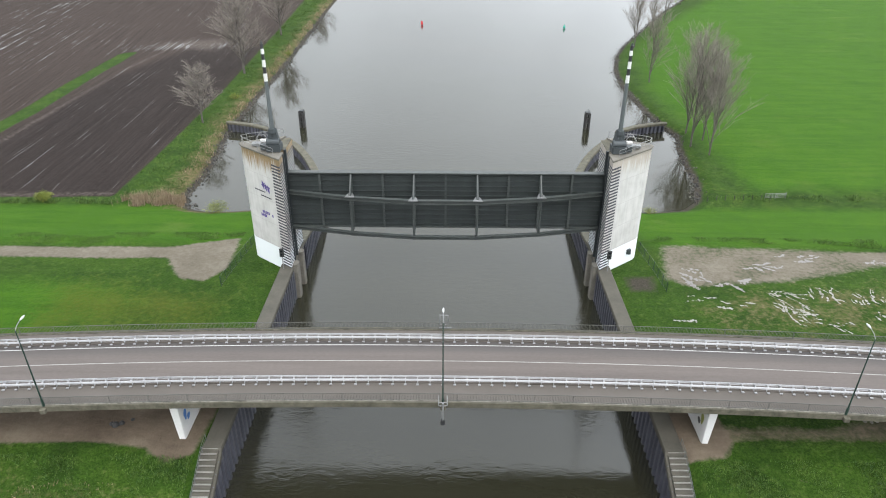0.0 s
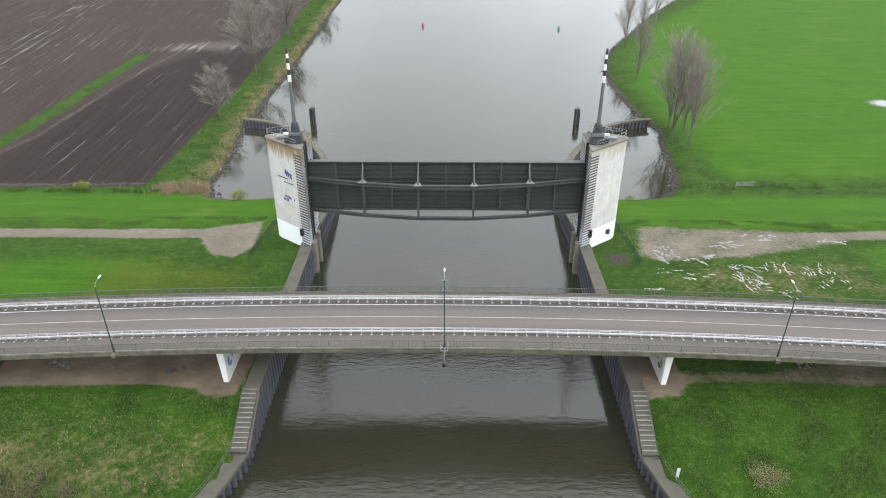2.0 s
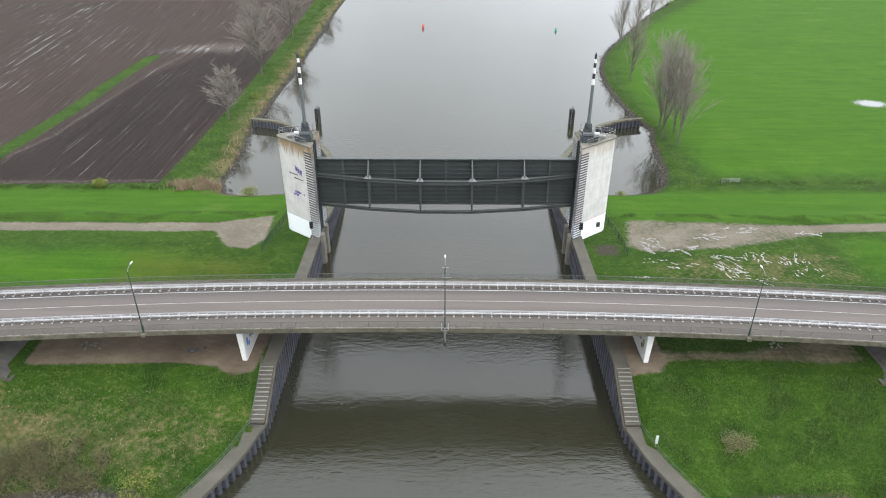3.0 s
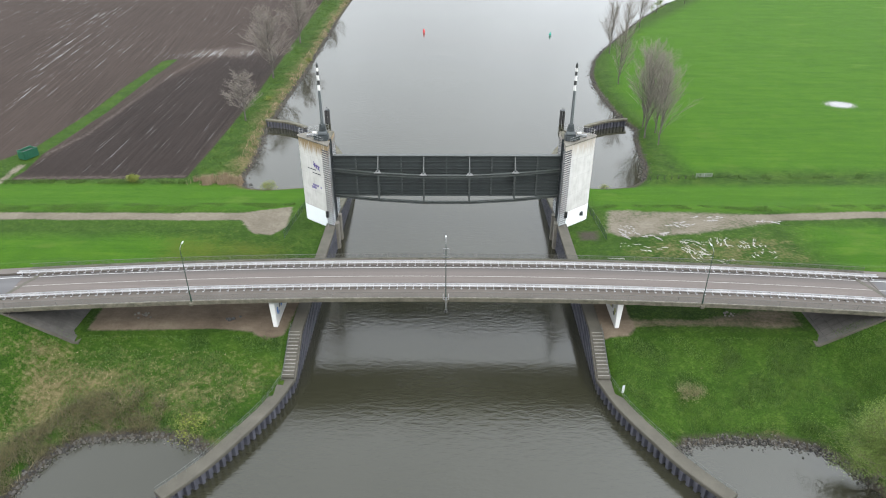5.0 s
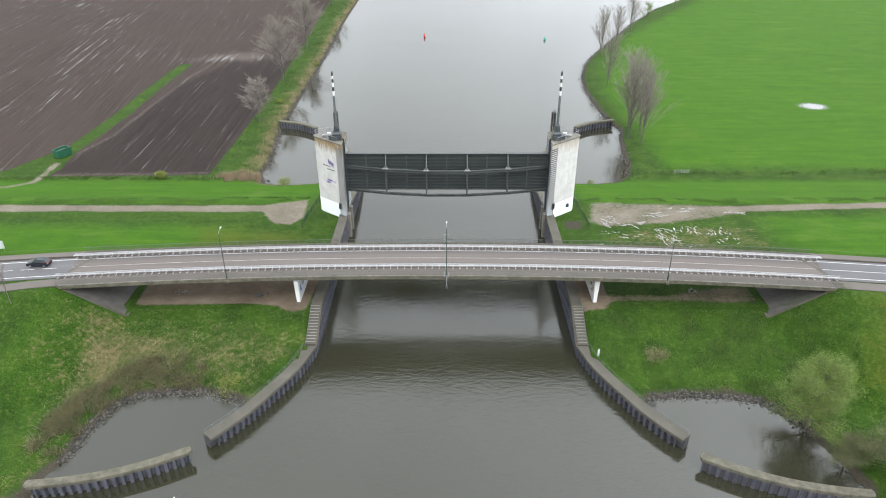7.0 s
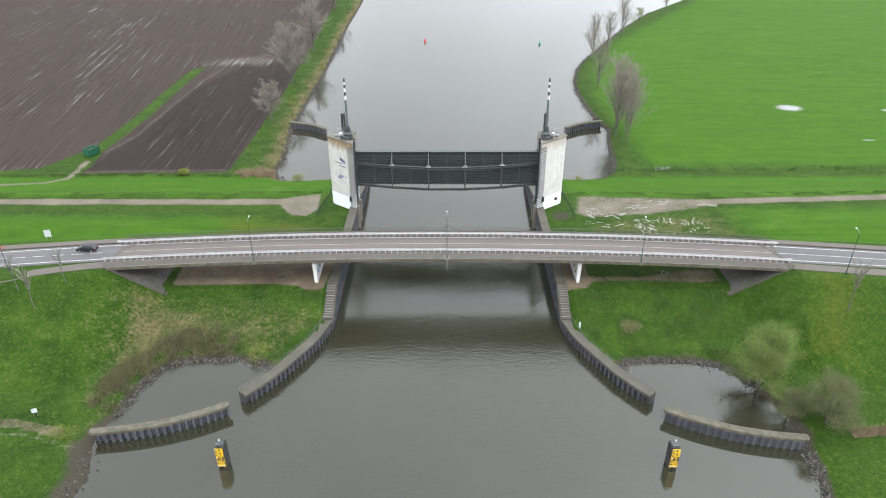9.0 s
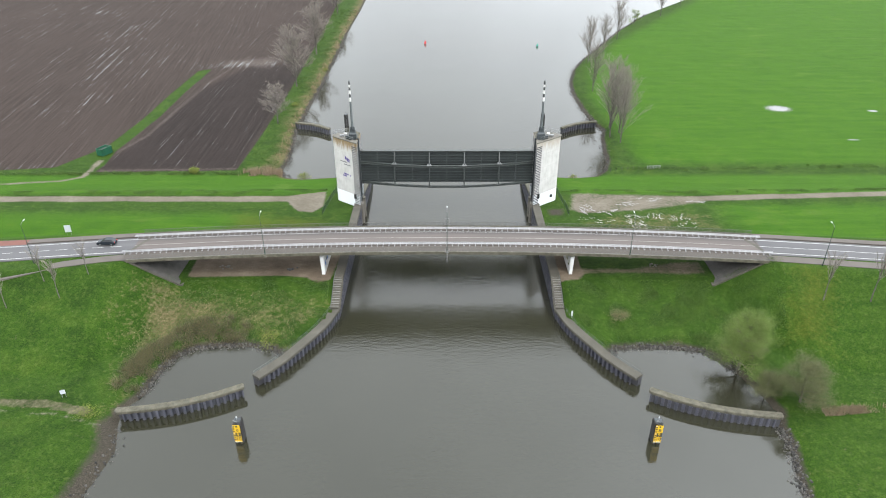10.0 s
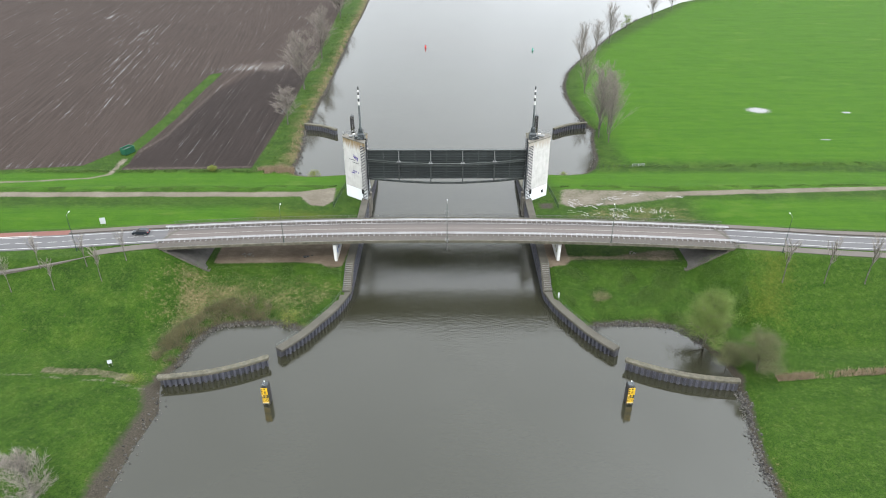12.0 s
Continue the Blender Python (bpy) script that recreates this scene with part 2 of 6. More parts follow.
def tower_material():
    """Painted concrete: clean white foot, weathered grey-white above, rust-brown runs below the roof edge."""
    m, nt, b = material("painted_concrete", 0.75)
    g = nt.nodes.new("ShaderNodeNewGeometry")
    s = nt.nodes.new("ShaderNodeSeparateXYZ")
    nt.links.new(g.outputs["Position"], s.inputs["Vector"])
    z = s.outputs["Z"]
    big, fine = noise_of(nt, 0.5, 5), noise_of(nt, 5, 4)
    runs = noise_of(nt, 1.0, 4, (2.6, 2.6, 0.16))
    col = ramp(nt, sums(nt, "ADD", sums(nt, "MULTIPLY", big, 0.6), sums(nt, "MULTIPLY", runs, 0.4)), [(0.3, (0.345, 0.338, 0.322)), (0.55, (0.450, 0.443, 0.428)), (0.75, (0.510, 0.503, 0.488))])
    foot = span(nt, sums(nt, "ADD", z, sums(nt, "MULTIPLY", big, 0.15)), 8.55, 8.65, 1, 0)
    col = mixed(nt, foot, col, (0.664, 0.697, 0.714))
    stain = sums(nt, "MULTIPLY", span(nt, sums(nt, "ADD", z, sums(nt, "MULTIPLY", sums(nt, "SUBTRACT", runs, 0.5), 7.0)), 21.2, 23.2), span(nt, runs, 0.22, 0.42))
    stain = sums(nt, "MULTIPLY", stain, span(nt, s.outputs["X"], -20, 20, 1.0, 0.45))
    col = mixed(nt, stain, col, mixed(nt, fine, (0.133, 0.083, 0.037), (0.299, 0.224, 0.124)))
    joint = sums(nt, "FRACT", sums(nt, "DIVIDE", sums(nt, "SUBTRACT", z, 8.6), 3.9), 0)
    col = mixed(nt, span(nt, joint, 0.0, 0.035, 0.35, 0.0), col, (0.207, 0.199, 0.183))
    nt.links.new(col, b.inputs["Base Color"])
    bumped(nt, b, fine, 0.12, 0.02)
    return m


def deck_material():
    """Old brownish asphalt, worn pale along the lanes and dark with grime towards the kerbs."""
    m, nt, b = material("bridge_asphalt", 0.85)
    streak, grit = noise_of(nt, 0.3, 5, (0.12, 2.2, 1), 0.65), noise_of(nt, 5, 4, (0.4, 1, 1), 0.7)
    fac = sums(nt, "ADD", sums(nt, "MULTIPLY", streak, 0.65), sums(nt, "MULTIPLY", grit, 0.35))
    col = ramp(nt, fac, [(0.34, (0.0660, 0.0545, 0.0490)), (0.66, (0.1020, 0.0850, 0.0760))])
    dirt = sums(nt, "MULTIPLY", attribute(nt, "grime"), span(nt, streak, 0.3, 0.6, 0.5, 1.0))
    col = mixed(nt, dirt, col, mixed(nt, grit, (0.0410, 0.0375, 0.0370), (0.0560, 0.0510, 0.0500)))
    nt.links.new(col, b.inputs["Base Color"])
    bumped(nt, b, grit, 0.1, 0.02)
    return m


M = {
    "ground": ground_material(),
    "water": water_material(),
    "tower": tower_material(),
    "concrete": plain("grey_concrete", (0.0782, 0.0713, 0.0602), (0.1564, 0.1452, 0.1221), 0.85, coarse=0.5, fine=4, bump=0.25),
    "coping": plain("coping_concrete", (0.0395, 0.0363, 0.0274), (0.0770, 0.0706, 0.0558), 0.9, coarse=0.35, fine=3.5, bump=0.3),
    "edge": plain("pale_step_edge", (0.1300, 0.1230, 0.1100), (0.2300, 0.2200, 0.2000), 0.85, coarse=0.8, fine=5, bump=0.2),
    "mossy": plain("mossy_concrete", (0.0240, 0.0225, 0.0125), (0.1120, 0.1030, 0.0760), 0.9, coarse=0.9, fine=3.4, bump=0.3),
    "deck": deck_material(),
    "walkway": plain("walkway_asphalt", (0.0642, 0.0554, 0.0472), (0.0883, 0.0759, 0.0663), 0.88, coarse=0.4, fine=4, bump=0.1, stretch=(0.5, 1, 1)),
    "asphalt": plain("road_asphalt", (0.0535, 0.0521, 0.0548), (0.0851, 0.0832, 0.0851), 0.85, coarse=0.25, fine=5, bump=0.1, stretch=(0.15, 1.2, 1)),
    "paint": plain("road_paint", (0.3000, 0.2950, 0.2850), (0.4300, 0.4250, 0.4150), 0.7, coarse=1.2, fine=8),
    "paintworn": plain("worn_road_paint", (0.1700, 0.1600, 0.1500), (0.3100, 0.3000, 0.2880), 0.75, coarse=0.8, fine=8),
    "redlane": plain("red_asphalt", (0.0983, 0.0363, 0.0271), (0.1379, 0.0548, 0.0416), 0.85),
    "guard": plain("bright_galvanised_steel", (0.2200, 0.2200, 0.2260), (0.3300, 0.3300, 0.3360), 0.5, 0.15, coarse=0.5, fine=7, bump=0.05),
    # sky reflection on wet grass, painted as a pale matt colour
    "silt": plain("pale_sky_glint", (0.1200, 0.1150, 0.0950), (0.2600, 0.2480, 0.2300), 0.6, coarse=0.5, fine=4, bump=0.1),
    # puddle water with the sky's reflection put into its pale base colour
    "pool": plain("shallow_puddle", (0.1080, 0.0970, 0.0900), (0.1420, 0.1290, 0.1210), 0.4, coarse=0.4, fine=3, bump=0.02),
    "lichen": plain("lichen_spotted_concrete", (0.0380, 0.0330, 0.0220), (0.2500, 0.2380, 0.2050), 0.9, coarse=1.6, fine=4.5, bump=0.3),
    "galv": plain("galvanised_steel", (0.1660, 0.1687, 0.1687), (0.2191, 0.2218, 0.2218), 0.45, 0.35, coarse=0.7, fine=7, bump=0.05),
    "parapet": plain("parapet_steel", (0.0600, 0.0600, 0.0550), (0.0950, 0.0940, 0.0880), 0.6, 0.2, bump=0.05),
    "rail": plain("fence_steel", (0.0560, 0.0660, 0.0600), (0.0960, 0.1060, 0.0990), 0.6, 0.2, bump=0.05),
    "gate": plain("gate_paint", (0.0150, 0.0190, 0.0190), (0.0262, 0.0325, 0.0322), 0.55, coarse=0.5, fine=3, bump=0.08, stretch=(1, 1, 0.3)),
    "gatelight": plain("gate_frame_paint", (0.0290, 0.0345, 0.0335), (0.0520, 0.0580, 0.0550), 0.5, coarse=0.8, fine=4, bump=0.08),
    "white": plain("white_paint", (0.4845, 0.4845, 0.4769), (0.6103, 0.6103, 0.6018), 0.5, bump=0.04),
    "dark": plain("dark_paint", (0.0180, 0.0189, 0.0288), (0.0360, 0.0369, 0.0495), 0.5, bump=0.04),
    "black": plain("black_paint", (0.0120, 0.0120, 0.0130), (0.0280, 0.0280, 0.0300), 0.45, bump=0.04),
    "violet": plain("violet_paint", (0.0450, 0.0288, 0.1530), (0.0675, 0.0450, 0.2070), 0.5, bump=0.02),
    "mast": plain("mast_paint", (0.0680, 0.0800, 0.0840), (0.1120, 0.1240, 0.1280), 0.45, 0.2, bump=0.05),
    "machine": plain("machine_paint", (0.0240, 0.0300, 0.0330), (0.0500, 0.0580, 0.0620), 0.5, 0.2, bump=0.05),
    "post": plain("lamp_post_paint", (0.0119, 0.0297, 0.0231), (0.0231, 0.0462, 0.0363), 0.45, 0.2, bump=0.03),
    "pile": plain("sheet_pile_steel", (0.0360, 0.0372, 0.0490), (0.0980, 0.1000, 0.1220), 0.5, 0.25, coarse=0.5, fine=3.0, bump=0.2, stretch=(1, 1, 0.35)),
    # darker than the piles: the shade behind them is put into this colour
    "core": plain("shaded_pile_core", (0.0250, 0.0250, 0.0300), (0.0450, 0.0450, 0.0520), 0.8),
    "timber": plain("tarred_timber", (0.0145, 0.0139, 0.0145), (0.0429, 0.0409, 0.0396), 0.75, coarse=1.5, fine=7, bump=0.3, stretch=(1, 1, 0.25)),
    "yellow": plain("yellow_paint", (0.5100, 0.3060, 0.0085), (0.6290, 0.3995, 0.0170), 0.5, bump=0.04),
    "stone": plain("bank_stone", (0.0152, 0.0145, 0.0132), (0.0680, 0.0630, 0.0560), 0.9, coarse=1.0, fine=5, bump=0.4, islands=0.7),
    "paving": plain("slope_paving", (0.0416, 0.0396, 0.0363), (0.0792, 0.0752, 0.0693), 0.9, coarse=0.7, fine=3, bump=0.3),
    "bark": plain("grey_bark", (0.0520, 0.0460, 0.0390), (0.1000, 0.0900, 0.0780), 0.9, coarse=1.0, fine=6, bump=0.3),
    "twig": plain("pale_twigs", (0.1180, 0.1020, 0.0880), (0.2150, 0.1900, 0.1640), 0.9, coarse=0.5, fine=3, islands=0.5),
    "bramble": plain("bramble_stems", (0.0480, 0.0400, 0.0220), (0.1150, 0.0960, 0.0540), 0.9, coarse=0.4, fine=2, islands=0.7),
    "reed": plain("dry_reed", (0.1393, 0.0977, 0.0594), (0.2574, 0.2006, 0.1340), 0.9, coarse=0.5, fine=2, islands=0.6),
    "sprout": plain("sprouting_twigs", (0.0620, 0.0600, 0.0300), (0.1150, 0.1100, 0.0600), 0.9, coarse=0.5, fine=3, islands=0.5),
    "bud": plain("young_willow_leaves", (0.0680, 0.1030, 0.0140), (0.1280, 0.1830, 0.0360), 0.8, coarse=0.35, fine=2, islands=0.6),
    "olive": plain("budding_bush_leaves", (0.0520, 0.0600, 0.0190), (0.1080, 0.1150, 0.0450), 0.85, coarse=0.35, fine=2, islands=0.6),
    "straw": plain("pale_shrub_leaves", (0.0850, 0.0850, 0.0330), (0.1650, 0.1520, 0.0750), 0.85, coarse=0.5, fine=2, islands=0.6),
    "bramleaf": plain("bramble_leaves", (0.0420, 0.0440, 0.0120), (0.0980, 0.0900, 0.0320), 0.85, coarse=0.4, fine=2, islands=0.7),
    "leaf": plain("bright_bush_leaves", (0.0693, 0.0944, 0.0073), (0.1485, 0.1683, 0.0198), 0.8, coarse=0.5, fine=2, islands=0.6),
    "grassblade": plain("tall_grass_blades", (0.0238, 0.0587, 0.0059), (0.0607, 0.1043, 0.0139), 0.85, coarse=0.3, fine=1.5, islands=0.7),
    "green": plain("green_skip_paint", (0.0066, 0.0561, 0.0297), (0.0132, 0.0858, 0.0462), 0.45, bump=0.06),
    "red": plain("red_buoy_paint", (0.4320, 0.0180, 0.0225), (0.5580, 0.0315, 0.0360), 0.45),
    "teal": plain("green_buoy_paint", (0.0090, 0.1980, 0.1350), (0.0180, 0.2700, 0.1980), 0.45),
    "blue": plain("blue_graffiti", (0.0255, 0.1105, 0.3570), (0.0850, 0.2125, 0.4930), 0.6),
    "lime": plain("yellow_graffiti", (0.1530, 0.1700, 0.0255), (0.2975, 0.3145, 0.0850), 0.6),
    "carpaint": plain("dark_car_paint", (0.0120, 0.0170, 0.0220), (0.0200, 0.0260, 0.0320), 0.22, 0.3, bump=0.0),
    "glass": plain("dark_window_glass", (0.0120, 0.0140, 0.0160), (0.0200, 0.0220, 0.0250), 0.06, bump=0.0),
    "tyre": plain("tyre_rubber", (0.0120, 0.0120, 0.0120), (0.0220, 0.0220, 0.0220), 0.85),
    "lens": plain("lamp_lens", (0.4200, 0.4400, 0.4500), (0.5200, 0.5400, 0.5500), 0.4),
    "signwhite": plain("sign_face", (0.3600, 0.3800, 0.4000), (0.4600, 0.4800, 0.5000), 0.4),
    "litter": plain("dark_rubbish", (0.0132, 0.0132, 0.0139), (0.0396, 0.0396, 0.0396), 0.6),
}


# ---- mesh helpers ----
class Shape:
    """Collects points and faces of one mesh."""

    def __init__(self):
        self.v, self.f = [], []

    def add(self, pts, faces):
        k = len(self.v)
        self.v += [tuple(p) for p in pts]
        self.f += [tuple(k + i for i in f) for f in faces]
        return self

    def box(self, x0, x1, y0, y1, z0, z1, m=None, bevel=0.0):
        c = bevel
        if c > 0:
            ring = [(x0 + c, y0), (x1 - c, y0), (x1, y0 + c), (x1, y1 - c), (x1 - c, y1), (x0 + c, y1), (x0, y1 - c), (x0, y0 + c)]
            return self.prism(ring, z0, z1, m)
        return self.prism([(x0, y0), (x1, y0), (x1, y1), (x0, y1)], z0, z1, m)

    def prism(self, ring, z0, z1, m=None, top=None):
        n = len(ring)
        pts = [Vector((x, y, z0)) for x, y in ring] + [Vector((x, y, z1)) for x, y in (top or ring)]
        if m:
            pts = [m @ p for p in pts]
        return self.add(pts, [tuple(range(n))[::-1], tuple(range(n, 2 * n))] + [(i, (i + 1) % n, n + (i + 1) % n, n + i) for i in range(n)])

    def tube(self, a, b, ra, rb=None, n=6, caps=True):
        a, b = Vector(a), Vector(b)
        rb = ra if rb is None else rb
        q = (b - a).to_track_quat("Z", "Y")
        pts = []
        for c, r in ((a, ra), (b, rb)):
            pts += [c + q @ Vector((r * math.cos(2 * math.pi * i / n), r * math.sin(2 * math.pi * i / n), 0)) for i in range(n)]
        faces = [(i, (i + 1) % n, n + (i + 1) % n, n + i) for i in range(n)]
        if caps:
            faces += [tuple(range(n))[::-1], tuple(range(n, 2 * n))]
        return self.add(pts, faces)

    def pipe(self, pts, r, n=5):
        for a, b in zip(pts, pts[1:]):
            self.tube(a, b, r, r, n)
        return self

    def sweep(self, path, profile, closed_ends=True):
        """profile: (across, up) ring, carried along path points (x, y, z); across is to the right of the way."""
        n, rings = len(profile), []
        for i, p in enumerate(path):
            a, b = path[max(i - 1, 0)], path[min(i + 1, len(path) - 1)]
            d = Vector((b[0] - a[0], b[1] - a[1], 0)).normalized()
            right = Vector((d.y, -d.x, 0))
            rings.append([Vector(p) + right * u + Vector((0, 0, w)) for u, w in profile])
        pts = [q for r in rings for q in r]
        faces = [(i * n + j, i * n + (j + 1) % n, (i + 1) * n + (j + 1) % n, (i + 1) * n + j) for i in range(len(path) - 1) for j in range(n)]
        if closed_ends:
            faces += [tuple(range(n))[::-1], tuple((len(path) - 1) * n + j for j in range(n))]
        return self.add(pts, faces)

    def mesh(self, name, mat, smooth=False):
        me = bpy.data.meshes.new(name)
        me.from_pydata(self.v, [], self.f)
        me.materials.append(M[mat])
        if smooth:
            me.polygons.foreach_set("use_smooth", [True] * len(me.polygons))
        bm = bmesh.new()
        bm.from_mesh(me)
        bmesh.ops.recalc_face_normals(bm, faces=bm.faces)
        bm.to_mesh(me)
        bm.free()
        return me


def thing(name, label, category, at=None, group="", kind="", data=None):
    ob = new(name, data)
    if at:
        ob.matrix_world = at
    return tagged(ob, label, category, group, kind)


def part(name, shape, mat, parent, label="", smooth=False, kind=""):
    data = shape if isinstance(shape, bpy.types.Mesh) else shape.mesh(name, mat, smooth)
    ob = new(name, data)
    ob.parent = parent
    return tagged(ob, label, kind=kind)


# ---- the plan ----
def deck_z(x):
    return 12.17 - 0.0001 * x * x - 0.002 * x


def road_z(x):
    a = abs(x)
    return deck_z(x) if a < 72 else deck_z(math.copysign(72, x)) - 0.014 * (a - 72) if a < 400 else 7.0


def road_y(x):
    """How far the wide bend of bridge and road swings from the line through its middle."""
    a = abs(x)
    return -0.0006 * a * a if a < 100 else -6.0 - 0.06 * (a - 100)


def coping_z(y):
    if y < 0.7:
        return max(2.15, 5.72 + (y - 0.7) * 0.49)
    return 5.72 if y < 47 else max(2.15, 5.72 - (y - 47) * 0.15)


def lin(x, pts):
    return np.interp(x, [p[0] for p in pts], [p[1] for p in pts])


# the channel face of the walls, as (distance from the axis, along the canal)
NEAR_WALL = [(24.2, 12.7), (24.2, -5.3), (24.7, -8.8), (25.9, -12.9), (27.6, -16.6), (29.6, -20.3), (31.8, -24.3), (34.2, -27.7), (36.6, -30.7)]
NEAR_OUTER = [(39.0, -33.4), (43.9, -36.0), (49.4, -38.1), (55.0, -39.4), (60.2, -40.1)]
FAR_WALL = [(24.2, 48.6), (24.2, 68.3), (25.0, 75.5), (27.0, 82.7), (29.6, 89.8), (32.6, 97.0), (36.2, 103.7), (40.0, 109.1)]
FAR_OUTER = [(44.6, 114.6), (48.4, 117.6), (52.6, 120.0), (58.8, 121.8)]

# natural shores, from the lower river up the pools to the upper river
SHORE_L = [(-62, -376.7), (-60, -107.6), (-59.3, -67.3), (-58.8, -55.6), (-57.8, -47.5), (-59.8, -41.7), (-61, -37.7), (-58.6, -33.2), (-57.6, -26.0), (-56.3, -21.7), (-53.8, -19.0), (-48.7, -17.9), (-42.1, -17.6), (-36.2, -19.4), (-32.5, -22.4)]
SHORE_R = [(60, -376.7), (57, -107.6), (56.5, -67.3), (56.8, -61.0), (57.6, -54.7), (59.8, -46.3), (60.0, -41.3), (61.5, -37.7), (60.4, -33.2), (58.2, -26.5), (55.5, -22.1), (53.6, -19.7), (48, -18.5), (40, -18.3), (35.5, -18.8), (32.5, -22.4)]
SHORE_L2 = [(-28, 73.6), (-40.7, 71.8), (-47.3, 70.8), (-52.5, 71.9), (-55.3, 78.0), (-55.0, 89.7), (-56.6, 107.3), (-58.2, 117.5), (-58.2, 125.6), (-58.6, 152.5), (-58.4, 172.2), (-58.6, 196.4), (-60, 246.7), (-61.6, 296.0), (-62, 376.7), (-64, 466.4), (-70, 627.9), (-90, 897.0), (-140, 2332.2)]
SHORE_R2 = [(28, 73.6), (41.5, 71.8), (49, 73.1), (52.7, 77.3), (55.4, 86.1), (56.6, 98.0), (58.0, 108.5), (60.4, 117.5), (58.4, 125.6), (57.0, 146.2), (56.8, 168.6), (58.6, 185.7), (64, 208.1), (71, 226.0), (83.6, 252.1), (108, 303.2), (140, 358.8), (190, 425.2), (260, 484.4), (380, 556.1), (700, 681.7), (2600, 1166.1)]


def to_line(px, py, line):
    """Distance of many points to a broken line."""
    best = np.full(px.shape, 1e9)
    for (ax, ay), (bx, by) in zip(line, line[1:]):
        dx, dy = bx - ax, by - ay
        u = np.clip(((px - ax) * dx + (py - ay) * dy) / (dx * dx + dy * dy), 0, 1)
        best = np.minimum(best, np.hypot(px - ax - u * dx, py - ay - u * dy))
    return best


def inside(px, py, ring):
    odd = np.zeros(px.shape, bool)
    for (ax, ay), (bx, by) in zip(ring, ring[1:] + ring[:1]):
        if ay != by:
            odd ^= ((ay > py) != (by > py)) & (px < (bx - ax) * (py - ay) / (by - ay) + ax)
    return odd


def side_line(side, shift=1.0):
    """The back of the walls of one side, from the near end to the far one."""
    return [(side * (a + shift), y) for a, y in NEAR_WALL[::-1]] + [(side * (a + shift), y) for a, y in FAR_WALL]


def wall_back(side):
    return [(x, y) for x, y in side_line(side) if -21.5 < y < 74.5]


WATER = SHORE_L + wall_back(-1) + SHORE_L2 + SHORE_R2[::-1] + wall_back(1)[::-1] + SHORE_R[::-1]


def soft_band(v, a, b, s):
    """1 between a and b, falling to 0 over s on both sides (0.5 at the edges)."""
    return np.clip(np.minimum(v - a, b - v) / s + 0.5, 0, 1)


def poly_mask(px, py, ring, s=2.0):
    d = to_line(px, py, ring + ring[:1])
    return np.clip(np.where(inside(px, py, ring), d, -d) / s + 0.5, 0, 1)


def land_height(px, py):
    ax = np.abs(px)
    south = np.clip(5.45 + 0.27 * np.minimum(py - 1.0, 0), 0.9, 5.45)
    south = np.where(py < -54, 1.0, south)
    north = lin(py, [(10, 5.45), (29.3, 5.25), (40, 4.75), (50.7, 4.45), (57.7, 2.9), (70.1, 1.15), (75.5, 1.0), (3000, 1.0)])
    base = np.where(py < 5, south, north)
    zr = np.vectorize(road_z)(px) - 0.12
    yo = np.vectorize(road_y)(px)
    ramp_x = np.minimum(zr, 4.75 + (ax - 61.0) * 0.60)
    off = np.maximum(np.maximum(-0.6 + yo - py, py - (14.4 + yo)), 0)
    off = np.where(ax < 74, np.maximum(np.maximum(1.0 + yo - py, py - (14.1 + yo)), 0), off)
    emb = ramp_x - off / 2.25
    return np.maximum(base, np.where(ax > 58, emb, -9))


def ground_height(px, py):
    h = land_height(px, py)
    d = np.minimum.reduce([to_line(px, py, s) for s in (SHORE_L, SHORE_R, SHORE_L2, SHORE_R2)])
    h = np.minimum(h, -0.24 + 0.36 * d + 0.004 * d * d)
    ax = np.abs(px)
    dw = np.minimum(to_line(px, py, side_line(-1, 2.0)), to_line(px, py, side_line(1, 2.0)))
    cz = np.vectorize(coping_z)(py)
    h = np.where((py < 2.4) | (py > 48.6), np.minimum(h, cz - 0.05 + 0.30 * dw), np.minimum(h, cz - 0.12 + 0.02 * dw))
    h = np.where((ax < 26.5) & (py > -7.2) & (py < 1.6), np.minimum(h, cz - 0.9), h)
    water = inside(px, py, WATER)
    return np.where(water, -0.35 - np.minimum(3.0, 0.4 * d), h), d, water


# ---- ground: one sheet to the horizon ----
def spaced(fine_a, fine_b, step, far_a, far_b):
    mid = list(np.arange(fine_a, fine_b + step / 2, step))
    lo, hi, s = [], [], step
    v = fine_a
    while v > far_a:
        s *= 1.16
        v -= s
        lo.append(v)
    v, s = fine_b, step
    while v < far_b:
        s *= 1.16
        v += s
        hi.append(v)
    return np.array(lo[::-1] + mid + hi)


